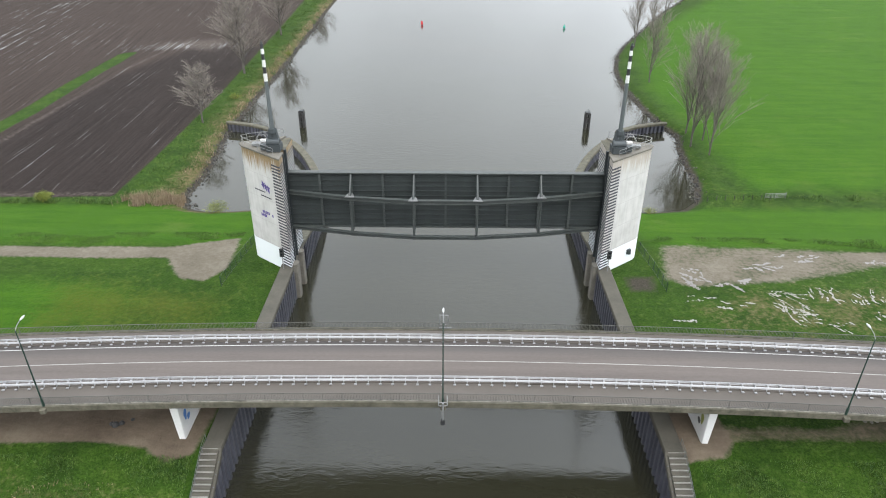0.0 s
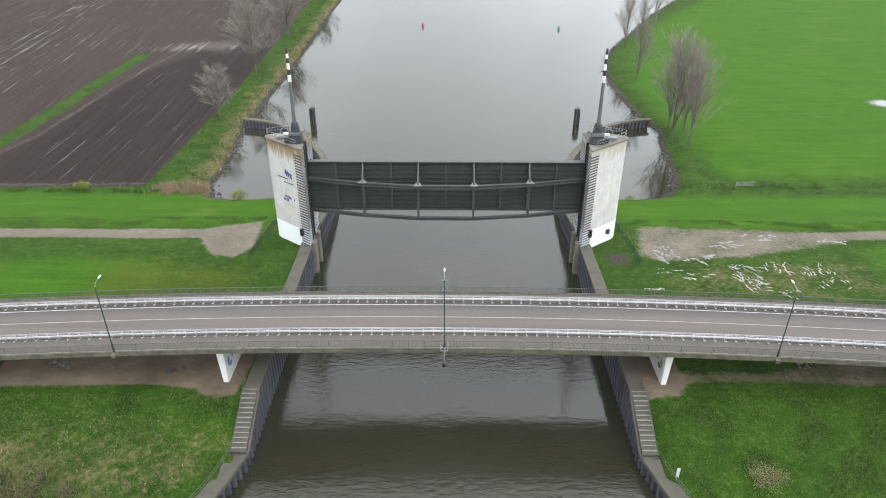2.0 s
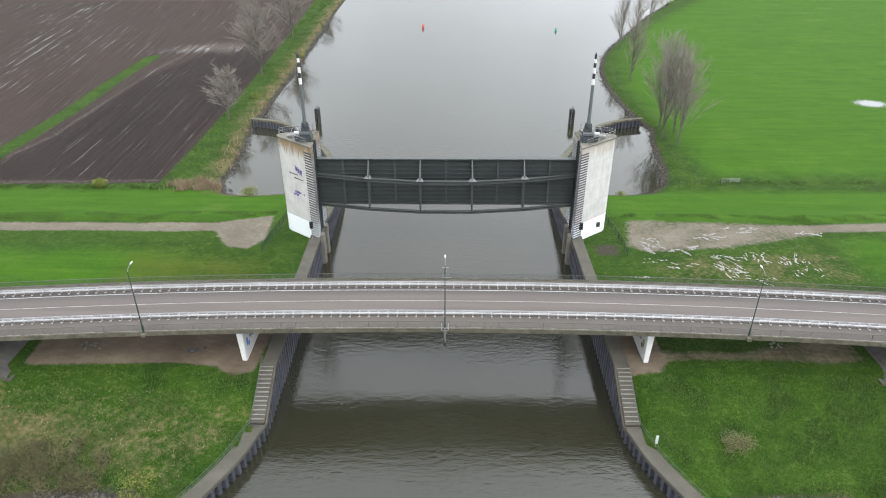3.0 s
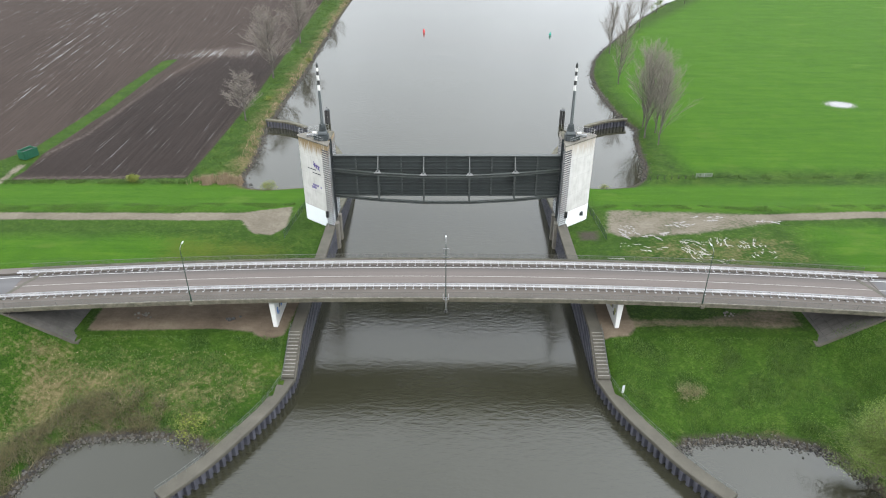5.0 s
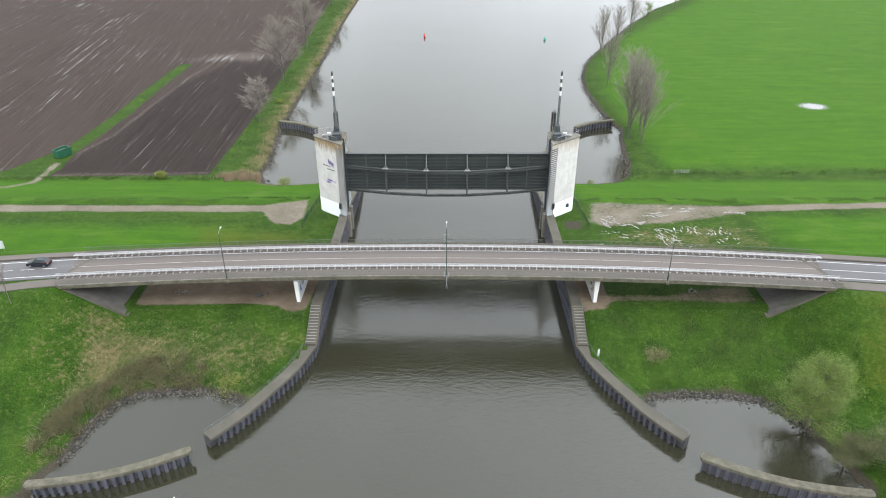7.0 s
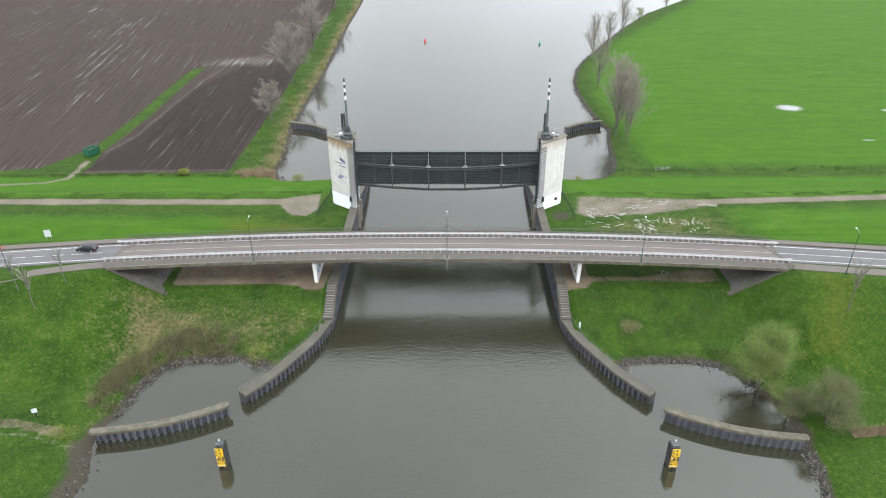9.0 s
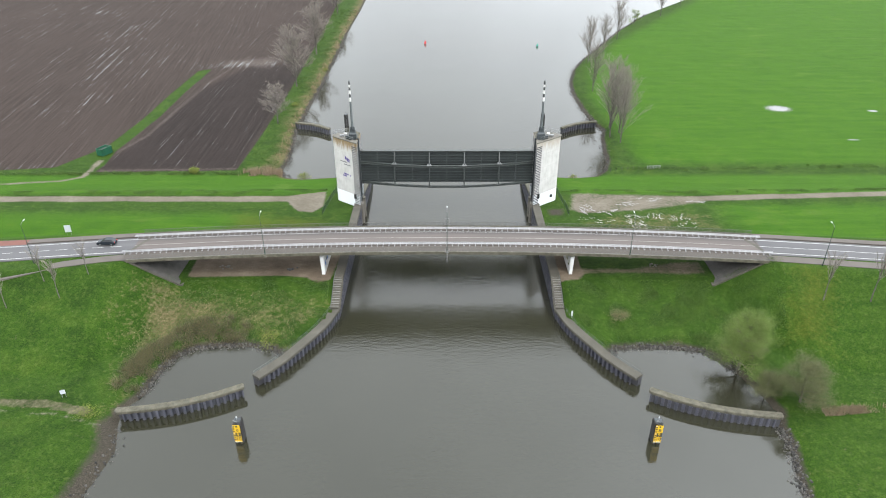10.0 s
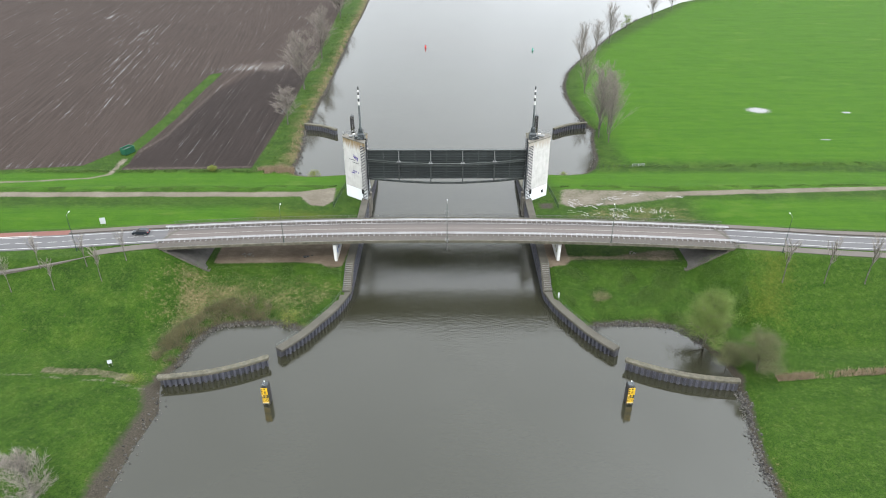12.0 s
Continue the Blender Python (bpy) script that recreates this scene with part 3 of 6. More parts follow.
def build_ground():
    xs = spaced(-165, 190, 1.0, -3500, 3500) + 0.3
    ya = spaced(-95, 150, 0.9, -1500, 150)
    ya = ya[ya <= 150]
    yb, v, s = [], ya[-1], 0.9
    while v < 4000:
        s = min(s * 1.05, 2.6) if v < 560 else s * 1.16
        v += s
        yb.append(v)
    ys = np.concatenate([ya, yb])
    px, py = np.meshgrid(xs, ys)
    pz, d, water = ground_height(px, py)
    rough = np.array([noise.noise(Vector((x * 0.09, y * 0.09, 3.0))) for x, y in zip(px.ravel(), py.ravel())]).reshape(px.shape)
    land = ~water
    quiet = (np.abs(py - 7.5) < 8) & (np.abs(px) > 60)
    pz = np.where(land & ~quiet, pz + 0.14 * rough * np.clip(d / 4, 0, 1), pz)
    nx, ny = len(xs), len(ys)
    me = bpy.data.meshes.new("ground")
    me.vertices.add(nx * ny)
    me.vertices.foreach_set("co", np.stack([px, py, pz], -1).astype(np.float32).ravel())
    i = (np.arange(ny - 1)[:, None] * nx + np.arange(nx - 1)[None]).ravel()
    quads = np.stack([i, i + 1, i + nx + 1, i + nx], -1).astype(np.int32)
    me.loops.add(quads.size)
    me.loops.foreach_set("vertex_index", quads.ravel())
    me.polygons.add(len(quads))
    me.polygons.foreach_set("loop_start", np.arange(0, quads.size, 4, dtype=np.int32))
    me.polygons.foreach_set("use_smooth", np.ones(len(quads), bool))
    me.update()
    me.materials.append(M["ground"])

    def layer(name, values):
        me.attributes.new(name, "FLOAT", "POINT").data.foreach_set("value", np.clip(values, 0, 1.5).astype(np.float32).ravel())

    field = poly_mask(px, py, [(-70, 75.5), (-69.8, 107.7), (-70.5, 155.3), (-74, 242.3), (-81, 385.8), (-90, 628.0), (-160, 2242.6), (-3000, 2242.6), (-3000, 73.7), (-160, 72.3)])
    strip = poly_mask(px, py, [(-119, 75.5), (-117.4, 99.7), (-116.5, 131.1), (-117.9, 165.2), (-118.0, 206.0), (-123.8, 203.5), (-123.4, 160.7), (-122.2, 130), (-123.0, 96.1), (-127, 75.5)])
    spur = poly_mask(px, py, [(-165, 60), (-118, 66), (-116, 80), (-118, 93.4), (-124, 95.2), (-132, 78.1), (-165, 73.5)])
    field = np.minimum(field, 1 - np.maximum(strip, spur))
    layer("field", field)
    layer("damp", poly_mask(px, py, [(-70, 76), (-69.8, 108), (-70.5, 155), (-73, 215), (-100, 214), (-112, 170), (-114, 110), (-118, 76)], 9))
    lane = np.minimum(to_line(px, py, [(-121, 75.5), (-113, 107.7), (-112, 179.5), (-106, 233.3)]), to_line(px, py, [(-70, 76.8), (-160, 74.1)]))
    layer("tracks", np.maximum(np.clip(1.0 - lane / 2.4, 0, 1) * 0.45, 0.45 * poly_mask(px, py, [(-88, 204.6), (-120, 211.8), (-118, 226.2), (-92, 235.1), (-84, 224.4)], 14)) * (field > 0.5))
    wet = 0.465 + 0.36 * np.clip(1 - to_line(px, py, [(-90, 219.9), (-112, 215.4), (-122, 211.8)]) / 14, 0, 1)
    wet += 0.26 * np.clip(1 - to_line(px, py, [(-130, 75.5), (-170, 79.0)]) / 9, 0, 1) + 0.17 * np.clip(1 - to_line(px, py, [(-160, 143.6), (-190, 296.1), (-260, 376.8)]) / 26, 0, 1)
    wet += 0.12 * np.clip(1 - to_line(px, py, [(-96, 86.2), (-104, 179.5)]) / 10, 0, 1)
    layer("wet", np.where(field > 0.5, wet, 0))
    lots = np.maximum(poly_mask(px, py, [(-36.2, 51.6), (-45, 48.1), (-48, 47.3), (-400, 47.9), (-400, 44.3), (-46, 43.6), (-44.0, 40.5), (-41.5, 36.6), (-37.5, 36.2), (-35.2, 40.5)], 2),
                      np.maximum(poly_mask(px, py, [(66, 47.2), (73, 47.3), (143, 51.8), (300, 63.3), (300, 60.2), (143, 48.6), (74, 43.9), (66, 43.5)], 2.0),
                                 0.66 * poly_mask(px, py, [(36.8, 49.8), (60, 48.8), (73, 47.3), (74, 43.1), (64, 39.4), (50, 36.0), (38, 34.6), (34.4, 37.6)], 3)))
    farm = np.clip(1 - to_line(px, py, [(-300, 57), (-152, 59.5), (-137, 61.5), (-123, 64.8), (-118.6, 69.5), (-119.2, 83.6)]) / 2.6, 0, 1)
    south_l = np.clip(1 - to_line(px, py, [(-140, -34.9), (-95, -37.1), (-72, -39.4), (-62, -42.5)]) / 1.3, 0, 1) * 0.5
    layer("gravel", np.maximum(np.maximum(lots, farm * 0.75), south_l))
    under = np.maximum(poly_mask(px, py, [(-60.5, 1.1), (-40, 1.7), (-33, 1.1), (-30, -0.7), (-27, 0.1), (-26, 13.2), (-61, 13.2)], 1.2),
                       np.maximum(poly_mask(px, py, [(26, 0.4), (27, 0.0), (31, 0.5), (31.6, 2.0), (32, 11.5), (28, 13.2), (25.6, 13.2)], 1.2), 0.58 * poly_mask(px, py, [(31, 2.2), (44, 2.4), (54, 1.9), (61, 2.2), (61, 8.5), (54, 8.0), (44, 5.2), (31, 5.4)], 2.2)))
    trod = np.clip(1.1 - to_line(px, py, [(-86, -36.0), (-76, -36.4), (-67, -38.6)]) / 1.7, 0, 0.52)
    layer("bare", np.maximum(under, trod))
    mud = to_line(px, py, SHORE_L[:6])
    layer("bank", np.where(water, 1.0, np.maximum.reduce([np.clip(1.15 - d / 2.2, 0, 1), np.clip(1.2 - mud / 4.6, 0, 1), 0.75 * poly_mask(px, py, [(28, 33.6), (32.6, 33.3), (33, 38.7), (28, 38.6)], 2.5)])))
    layer("dry", np.maximum.reduce([
        poly_mask(px, py, [(-70, -1.4), (-62, -3.2), (-44, -5.0), (-30, -7.7), (-29, -14.0), (-38, -15.8), (-52, -14.0), (-60, -19.4), (-66, -26.5), (-70, -15.8)], 14) * 0.60,
        0.80 * np.clip(1 - to_line(px, py, SHORE_L2) / 11, 0, 1) * (py > 68), 0.30 * np.clip(1 - to_line(px, py, SHORE_R2) / 5, 0, 1) * (py > 68),
        0.50 * np.clip(1 - to_line(px, py, SHORE_L) / 6, 0, 1), 0.3 * np.clip(1 - to_line(px, py, SHORE_R) / 5, 0, 1),
        0.42 * poly_mask(px, py, [(36, 20.3), (75, 22.1), (75, 38.2), (40, 36.4)], 10)]))
    lushf = np.maximum(poly_mask(px, py, [(66, 80.8), (64, 161.6), (74, 215.4), (100, 269.2), (200, 421.7), (700, 663.9), (2600, 1076.5), (3000, 80.8)], 12),
                       soft_band(py, 49, 71, 6) * np.clip((np.abs(px) - 30) / 8, 0, 1))
    lushf = np.maximum(lushf, 0.85 * soft_band(py, 17, 42, 8) * np.clip((px - 68) / 14, 0, 1))
    lushf = np.maximum(lushf, 0.75 * soft_band(py, 17, 36.5, 8) * np.clip((-px - 36) / 24, 0, 1))
    layer("lush", lushf)
    layer("yellow", np.maximum(0.42 * poly_mask(px, py, [(-60, 20.3), (-32, 22.1), (-32, 32.8), (-60, 36.4)], 10), 0.5 * poly_mask(px, py, [(70, -19.2), (78, -3.1), (84, -4.8), (78, -22.8)], 8)))
    spots = [(138.6, 141.6, 5.6, 4.4), (176, 138.2, 2.4, 1.4), (150, 104, 2.6, 0.7)]
    pud = np.zeros(px.shape)
    for cx, cy, rx, ry in spots:
        pud = np.maximum(pud, np.clip(1.25 - np.hypot((px - cx) / rx, (py - cy) / ry) * 0.75, 0, 1))
    layer("puddle", pud)
    ob = new("ground", me)
    tagged(ob, "green grassland, ploughed clay field and dike between river banks", "ground", kind="structure")
    return ob


build_ground()

w = Shape()
wx, wy = [-3500, -400, -120, 0, 120, 400, 3500], [-1500, -200, -60, 40, 140, 300, 700, 4000]
w.add([(x, y, -0.3) for y in wy for x in wx], [(j * 7 + i, j * 7 + i + 1, j * 7 + i + 8, j * 7 + i + 7) for j in range(7) for i in range(6)])
tagged(new("water", w.mesh("water", "water")), "murky grey-green river water with faint wind ripples", "water", kind="structure")


# ---- quay walls: sheet piles under a concrete coping ----
def resample(line, step):
    out, rest = [Vector((*line[0], 0))], 0.0
    for a, b in zip(line, line[1:]):
        a, b = Vector((*a, 0)), Vector((*b, 0))
        length, u = (b - a).length, step - rest
        while u <= length:
            out.append(a.lerp(b, u / length))
            u += step
        rest = length - (u - step)
    return out


def pile_mesh():
    """One pan-shaped sheet pile, 1.2 m wide and 1 m high, its back to +x."""
    w2 = 0.6
    ring = [(-0.06, -w2), (-0.06, -0.36), (0.50, -0.20), (0.50, 0.20), (-0.06, 0.36), (-0.06, w2), (0.06, w2), (0.06, 0.42), (0.62, 0.26), (0.62, -0.26), (0.06, -0.42), (0.06, -w2)]
    return Shape().prism(ring, 0, 1).mesh("sheet_pile", "pile")


PILE = pile_mesh()


def smooth_line(line, n=10):
    """The line with rounded bends."""
    pts = [Vector((*p, 0)) for p in line]
    out = []
    for i in range(len(pts) - 1):
        p0, p1, p2, p3 = pts[max(i - 1, 0)], pts[i], pts[i + 1], pts[min(i + 2, len(pts) - 1)]
        m1, m2 = (p2 - p0) * 0.5, (p3 - p1) * 0.5
        for k in range(n):
            t = k / n
            q = p1 * (2 * t**3 - 3 * t**2 + 1) + m1 * (t**3 - 2 * t**2 + t) + p2 * (-2 * t**3 + 3 * t**2) + m2 * (t**3 - t**2)
            out.append((q.x, q.y))
    return out + [line[-1]]


def quay_wall(name, line, side, label, thick=2.0, mat="coping", height=None, flip=1):
    """line runs along the water face; the wall's body lies on the side away from the canal axis."""
    z_of = height or coping_z
    root = thing(name, label, "quay wall", kind="structure")
    pts = smooth_line([(side * a, y) for a, y in line])
    if line is NEAR_WALL:
        pts = [(side * 24.2, y) for y in np.linspace(12.7, -5.0, 60)] + [p for p in pts if p[1] < -5.25]
    path = [(x, y, z_of(y) - (0.35 if thick == 2.0 and -7.2 < y < 0.6 else 0.0)) for x, y in pts]
    d0 = Vector((pts[1][0] - pts[0][0], pts[1][1] - pts[0][1]))
    right_is_out = (d0.y * side > 0) if abs(d0.y) > abs(d0.x) else (-d0.x * flip < 0)
    s = 1 if right_is_out else -1
    ring = [(-0.12 * s, -0.62), (-0.12 * s, -0.10), (-0.02 * s, 0.0), ((thick - 0.1) * s, 0.0), (thick * s, -0.1), (thick * s, -0.62)]
    part("coping", Shape().sweep(path, ring), mat, root)
    # backing behind the pans, coloured dark as if in their shade
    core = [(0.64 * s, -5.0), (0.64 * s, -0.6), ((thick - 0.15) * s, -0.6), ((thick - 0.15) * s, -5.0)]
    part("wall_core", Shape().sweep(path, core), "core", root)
    # rounded nose of the cap
    for k, (p, q) in enumerate(((path[0], path[1]), (path[-1], path[-2]))):
        if thick != 1.3:
            continue
        d = Vector((p[0] - q[0], p[1] - q[1], 0)).normalized()
        right = Vector((d.y, -d.x, 0)) * (s if k else -s)
        r = (thick + 0.12) / 2
        mid = Vector(p) + right * (r - 0.12) + d * 0.01
        arc = [mid + right * (r * math.cos(a)) + d * (0.6 * r * math.sin(a)) for a in np.linspace(0, math.pi, 9)]
        part("cap_nose", Shape().prism([(v.x, v.y) for v in arc], p[2] - 0.62, p[2] - 0.012), mat, root)
    for back in ((0, thick) if thick < 2 else (0,)):
        stations = resample(pts, 1.2)
        for a, b in zip(stations, stations[1:]):
            m, d = (a + b) / 2, (b - a).normalized()
            out = Vector((d.y, -d.x, 0)) * s
            pile = new("sheet_pile", PILE)
            pile.parent = root
            zt = z_of(m.y) - 0.6
            base = m + out * (thick - 0.0 if back else 0.0)
            ang = math.atan2(out.y, out.x) + (math.pi if back else 0)
            pile.matrix_world = Matrix.Translation((base.x, base.y, -1.2)) @ Matrix.Rotation(ang, 4, "Z") @ Matrix.Diagonal((1, (b - a).length / 1.2, zt + 1.2, 1))
    return root


for side in (-1, 1):
    quay_wall("quay_wall_near", NEAR_WALL, side, "curved sheet-pile quay wall with a stepped concrete coping")
    quay_wall("guide_wall_near", NEAR_OUTER, side, "free-standing sheet-pile guide wall with a weathered concrete cap", 1.3, "mossy", lambda y: 2.2, flip=side)
    quay_wall("quay_wall_far", FAR_WALL, side, "curved sheet-pile quay wall with a mossy concrete coping", 1.6, "mossy")
    quay_wall("guide_wall_far", FAR_OUTER, side, "free-standing sheet-pile guide wall with a mossy concrete cap", 1.3, "mossy", lambda y: 2.2, flip=-side)
    quay_wall("quay_wall_lock", [(24.2, 12.7), (24.2, 48.6)], side, "straight sheet-pile quay wall under the lifting gate")

# ---- stairs on the near copings ----
for side in (-1, 1):
    st = thing("quay_stairs", "narrow concrete quay stairs with pale step edges", "stairs", group="quay stairs", kind="structure")
    n = 13
    for i in range(n):
        y = 0.8 - i * 0.59
        z = coping_z(1) - (i + 1) * (coping_z(1) - 2.15) / n
        x0, x1 = sorted((side * 24.35, side * 26.3))
        part("step", Shape().box(x0, x1, y - 0.59, y, z - 0.55, z + 0.06), "coping", st)
        part("step_edge", Shape().box(x0 + 0.05, x1 - 0.05, y - 0.16, y + 0.02, z + 0.165, z + 0.245), "edge", st, "pale worn step edge")


# ---- road bridge ----
def deck_path(y, dz=0.0, x0=-72.0, x1=72.0, step=4.0):
    n = max(2, round((x1 - x0) / step) + 1)
    return [(x, y + road_y(x), deck_z(x) + dz) for x in np.linspace(x0, x1, n)]


bridge = thing("road_bridge", "long gently arched concrete road bridge on tapered piers", "bridge", kind="structure")
Y0, Y1 = 1.42, 13.9
part("deck_slab", Shape().sweep(deck_path(0), [(-Y0, -0.75), (-Y0, -0.05), (-Y1, -0.05), (-Y1, -0.75)]), "concrete", bridge, "concrete deck slab")
part("box_girder", Shape().sweep(deck_path(0), [(-4.20, -2.3), (-2.94, -0.7), (-12.36, -0.7), (-11.11, -2.3)]), "concrete", bridge, "concrete box girder")
part("edge_beam", Shape().sweep(deck_path(0), [(-0.86, -0.54), (-0.86, 0.10), (-1.36, 0.10), (-1.36, -0.54)]), "mossy", bridge, "weathered edge beam")
part("beam_top", Shape().sweep(deck_path(0), [(-1.06, 0.085), (-1.06, 0.125), (-1.34, 0.125), (-1.34, 0.085)]), "lichen", bridge, "lichen-spotted beam top")
part("edge_beam", Shape().sweep(deck_path(0), [(-13.60, -0.6), (-13.60, 0.10), (-14.12, 0.10), (-14.12, -0.6)]), "mossy", bridge, "weathered edge beam")
ACROSS = [(4.29, 0.0, 0.75), (4.9, 0.012, 0.45), (5.6, 0.028, 0.1), (6.6, 0.05, 0.0), (7.79, 0.07, 0.15), (8.9, 0.05, 0.05), (9.7, 0.035, 0.55), (10.5, 0.02, 0.9), (11.47, 0.0, 1.0)]
lane = part("carriageway", Shape().sweep(deck_path(0), [(-4.29, -0.04)] + [(-y, z) for y, z, g in ACROSS] + [(-11.47, -0.04)]), "deck", bridge, "worn brown-grey asphalt carriageway")
grime = [0.5] + [g for y, z, g in ACROSS] + [0.5]
lane.data.attributes.new("grime", "FLOAT", "POINT").data.foreach_set("value", [grime[i % len(grime)] for i in range(len(lane.data.vertices))])
part("walkway", Shape().sweep(deck_path(0), [(-1.37, -0.04), (-1.37, 0.05), (-4.02, 0.05), (-4.02, -0.04)]), "walkway", bridge, "grey asphalt walkway")
part("walkway", Shape().sweep(deck_path(0), [(-11.74, -0.04), (-11.74, 0.05), (-13.58, 0.05), (-13.58, -0.04)]), "walkway", bridge, "grey asphalt walkway")
for y in (4.02, 11.47):
    part("kerb", Shape().sweep(deck_path(0), [(-y, -0.04), (-y, 0.13), (-y - 0.3, 0.13), (-y - 0.3, -0.04)]), "walkway", bridge, "grey concrete kerb")
part("centre_line", Shape().sweep(deck_path(0), [(-7.74, 0.06), (-7.74, 0.082), (-7.84, 0.082), (-7.84, 0.06)]), "paintworn", bridge, "white road marking")
part("edge_line", Shape().sweep(deck_path(0), [(-10.70, 0.01), (-10.70, 0.034), (-10.80, 0.034), (-10.80, 0.01)]), "paint", bridge, "white road marking")
for sx in (-1, 1):
    j = Shape().sweep([(sx * 70.0, 12.2 + road_y(70), deck_z(sx * 70) + 0.05), (sx * 71.8, 7.8 + road_y(71), deck_z(sx * 71.8) + 0.085), (sx * 73.4, 3.6 + road_y(72), deck_z(sx * 72) + 0.03)],
                      [(-0.35, -0.2), (-0.35, 0.015), (0.35, 0.015), (0.35, -0.2)])
    part("expansion_joint", j, "coping", bridge, "pale expansion joint")

for sx in (-1, 1):
    pier = part("pier", Shape().prism([(-0.3, 2.3), (0.3, 2.3), (0.38, 2.6), (0.38, 11.0), (0.3, 11.3), (-0.3, 11.3), (-0.38, 11.0), (-0.38, 2.6)], 4.8, 10.4,
                Matrix.Translation((sx * 28.9, 0, 0)), top=[(-0.44, 1.9), (0.44, 1.9), (0.52, 2.2), (0.52, 12.2), (0.44, 12.5), (-0.44, 12.5), (-0.52, 12.2), (-0.52, 2.2)]), "white", bridge, "white tapered concrete pier with graffiti")
    for k, (y, z, sy, sz, mat) in enumerate([(3.2, 8.2, 0.7, 1.5, "blue" if sx < 0 else "lime"), (3.9, 7.4, 0.8, 0.8, "blue" if sx < 0 else "black"), (4.8, 8.4, 0.7, 1.1, "black"), (6.0, 7.9, 1.2, 1.0, "blue" if sx < 0 else "lime")]):
        g = Shape()
        ring = [(y + sy * 0.5 * math.cos(a) * (1 + 0.25 * math.sin(3 * a + k)), z + sz * 0.5 * math.sin(a)) for a in np.linspace(0, 2 * math.pi, 13)[:-1]]
        xo = lambda zz: sx * 28.9 - sx * (0.385 + (zz - 4.8) / 5.6 * 0.14)
        g.add([(xo(zz), yy, zz) for yy, zz in ring] + [(xo(zz) - sx * 0.02, yy, zz) for yy, zz in ring], [tuple(range(12)), tuple(range(12, 24))] + [(i, (i + 1) % 12, 12 + (i + 1) % 12, 12 + i) for i in range(12)])
        part("graffiti", g, mat, pier, "sprayed graffiti")
    # paved slope below the abutment, in slabs
    slope = thing("abutment_slope", "dark concrete-paved slope below the bridge end", "paved slope", group="abutment slopes", kind="structure")
    for i in range(8):
        for k in range(9):
            u0, u1 = i * 1.4, i * 1.4 + 1.36
            y0, y1 = -1.5 + k * 1.4, -1.5 + k * 1.4 + 1.36
            x0, x1 = 61.2 + u0, 61.2 + u1
            z0, z1 = 4.95 + u0 * 0.60, 4.95 + u1 * 0.60
            s = Shape()
            s.add([(sx * x, y, z + dz) for dz in (0, -0.3) for x, y, z in ((x0, y0, z0), (x1, y0, z1), (x1, y1, z1), (x0, y1, z0))],
                  [(0, 1, 2, 3), (4, 5, 6, 7), (0, 1, 5, 4), (1, 2, 6, 5), (2, 3, 7, 6), (3, 0, 4, 7)])
            part("paving_slab", s, "paving", slope)
    part("toe_kerb", Shape().box(*sorted((sx * 60.7, sx * 61.2)), -1.8, 11.4, 4.4, 5.05), "coping", slope, "pale concrete toe kerb")
    part("side_kerb", Shape().sweep([(sx * 61.0, -1.7, 5.0), (sx * 71.5, -1.9, 11.3)], [(-0.14, -0.5), (-0.14, 0.02), (0.14, 0.02), (0.14, -0.5)]), "coping", slope, "pale concrete side kerb")
    part("end_wall", Shape().box(*sorted((sx * 70.5, sx * 72.5)), -1.6, 10.6, 8, 10.9), "concrete", slope)


# ---- guard rails ----
def guard_rail(y, x0, x1, label="galvanised steel guard rail on square posts"):
    root = thing("guard_rail", label, "guard rail", group="guard rails along the road")
    n = max(2, int((x1 - x0) / 4) + 1)
    yy = lambda x: y + road_y(x)
    path = [(x, yy(x), deck_z(x)) for x in np.linspace(x0, x1, n)]
    wave = [(0.0, 0.52), (0.07, 0.56), (0.02, 0.62), (0.07, 0.69), (0.02, 0.75), (-0.06, 0.75), (-0.06, 0.71), (0.02, 0.68), (-0.03, 0.62), (0.02, 0.57), (-0.04, 0.52)]
    for off in (0.30, -0.30):
        part("beam", Shape().sweep(path, [((off + u) if off > 0 else (off - u), w + 0.05) for u, w in wave]), "guard", root)
    post = Shape().box(-0.05, 0.05, -0.07, 0.07, 0.0, 0.8)
    post.box(-0.06, 0.06, -0.29, 0.29, 0.60, 0.72)
    post.box(-0.14, 0.14, -0.56, -0.38, 0.10, 0.20)
    me = post.mesh("post", "guard")
    x = x0 + 0.6
    while x < x1 - 0.3:
        p = new("post", me)
        p.parent = root
        p.location = (x, yy(x), deck_z(x) + 0.05)
        x += 1.333
    return root


guard_rail(4.08, -74, 74)
guard_rail(11.62, -74, 74)

# ---- parapet fences with balusters ----
def parapet(y, label):
    root = thing("parapet_fence", label, "fence", group="bridge parapets")
    path = deck_path(y, 0.08, -73, 73)
    part("top_rail", Shape().sweep(path, [(-0.025, 1.0), (-0.025, 1.05), (0.025, 1.05), (0.025, 1.0)]), "parapet", root)
    part("bottom_rail", Shape().sweep(path, [(-0.03, 0.12), (-0.03, 0.17), (0.03, 0.17), (0.03, 0.12)]), "parapet", root)
    post = Shape().box(-0.02, 0.02, -0.02, 0.02, 0, 1.0).mesh("post", "parapet")
    for x in np.arange(-72.5, 73, 2.0):
        p = new("post", post)
        p.parent, p.location = root, (x, y + road_y(x), deck_z(x) + 0.08)
    bars = Shape()
    for i, x in enumerate(np.arange(-72.5, 73, 0.16)):
        yb = y + road_y(x)
        bars.box(x - 0.012, x + 0.012, yb - 0.012, yb + 0.012, deck_z(x) + 0.2, deck_z(x) + 1.07)
    part("baluster_infill", bars, "parapet", root, kind="stuff")


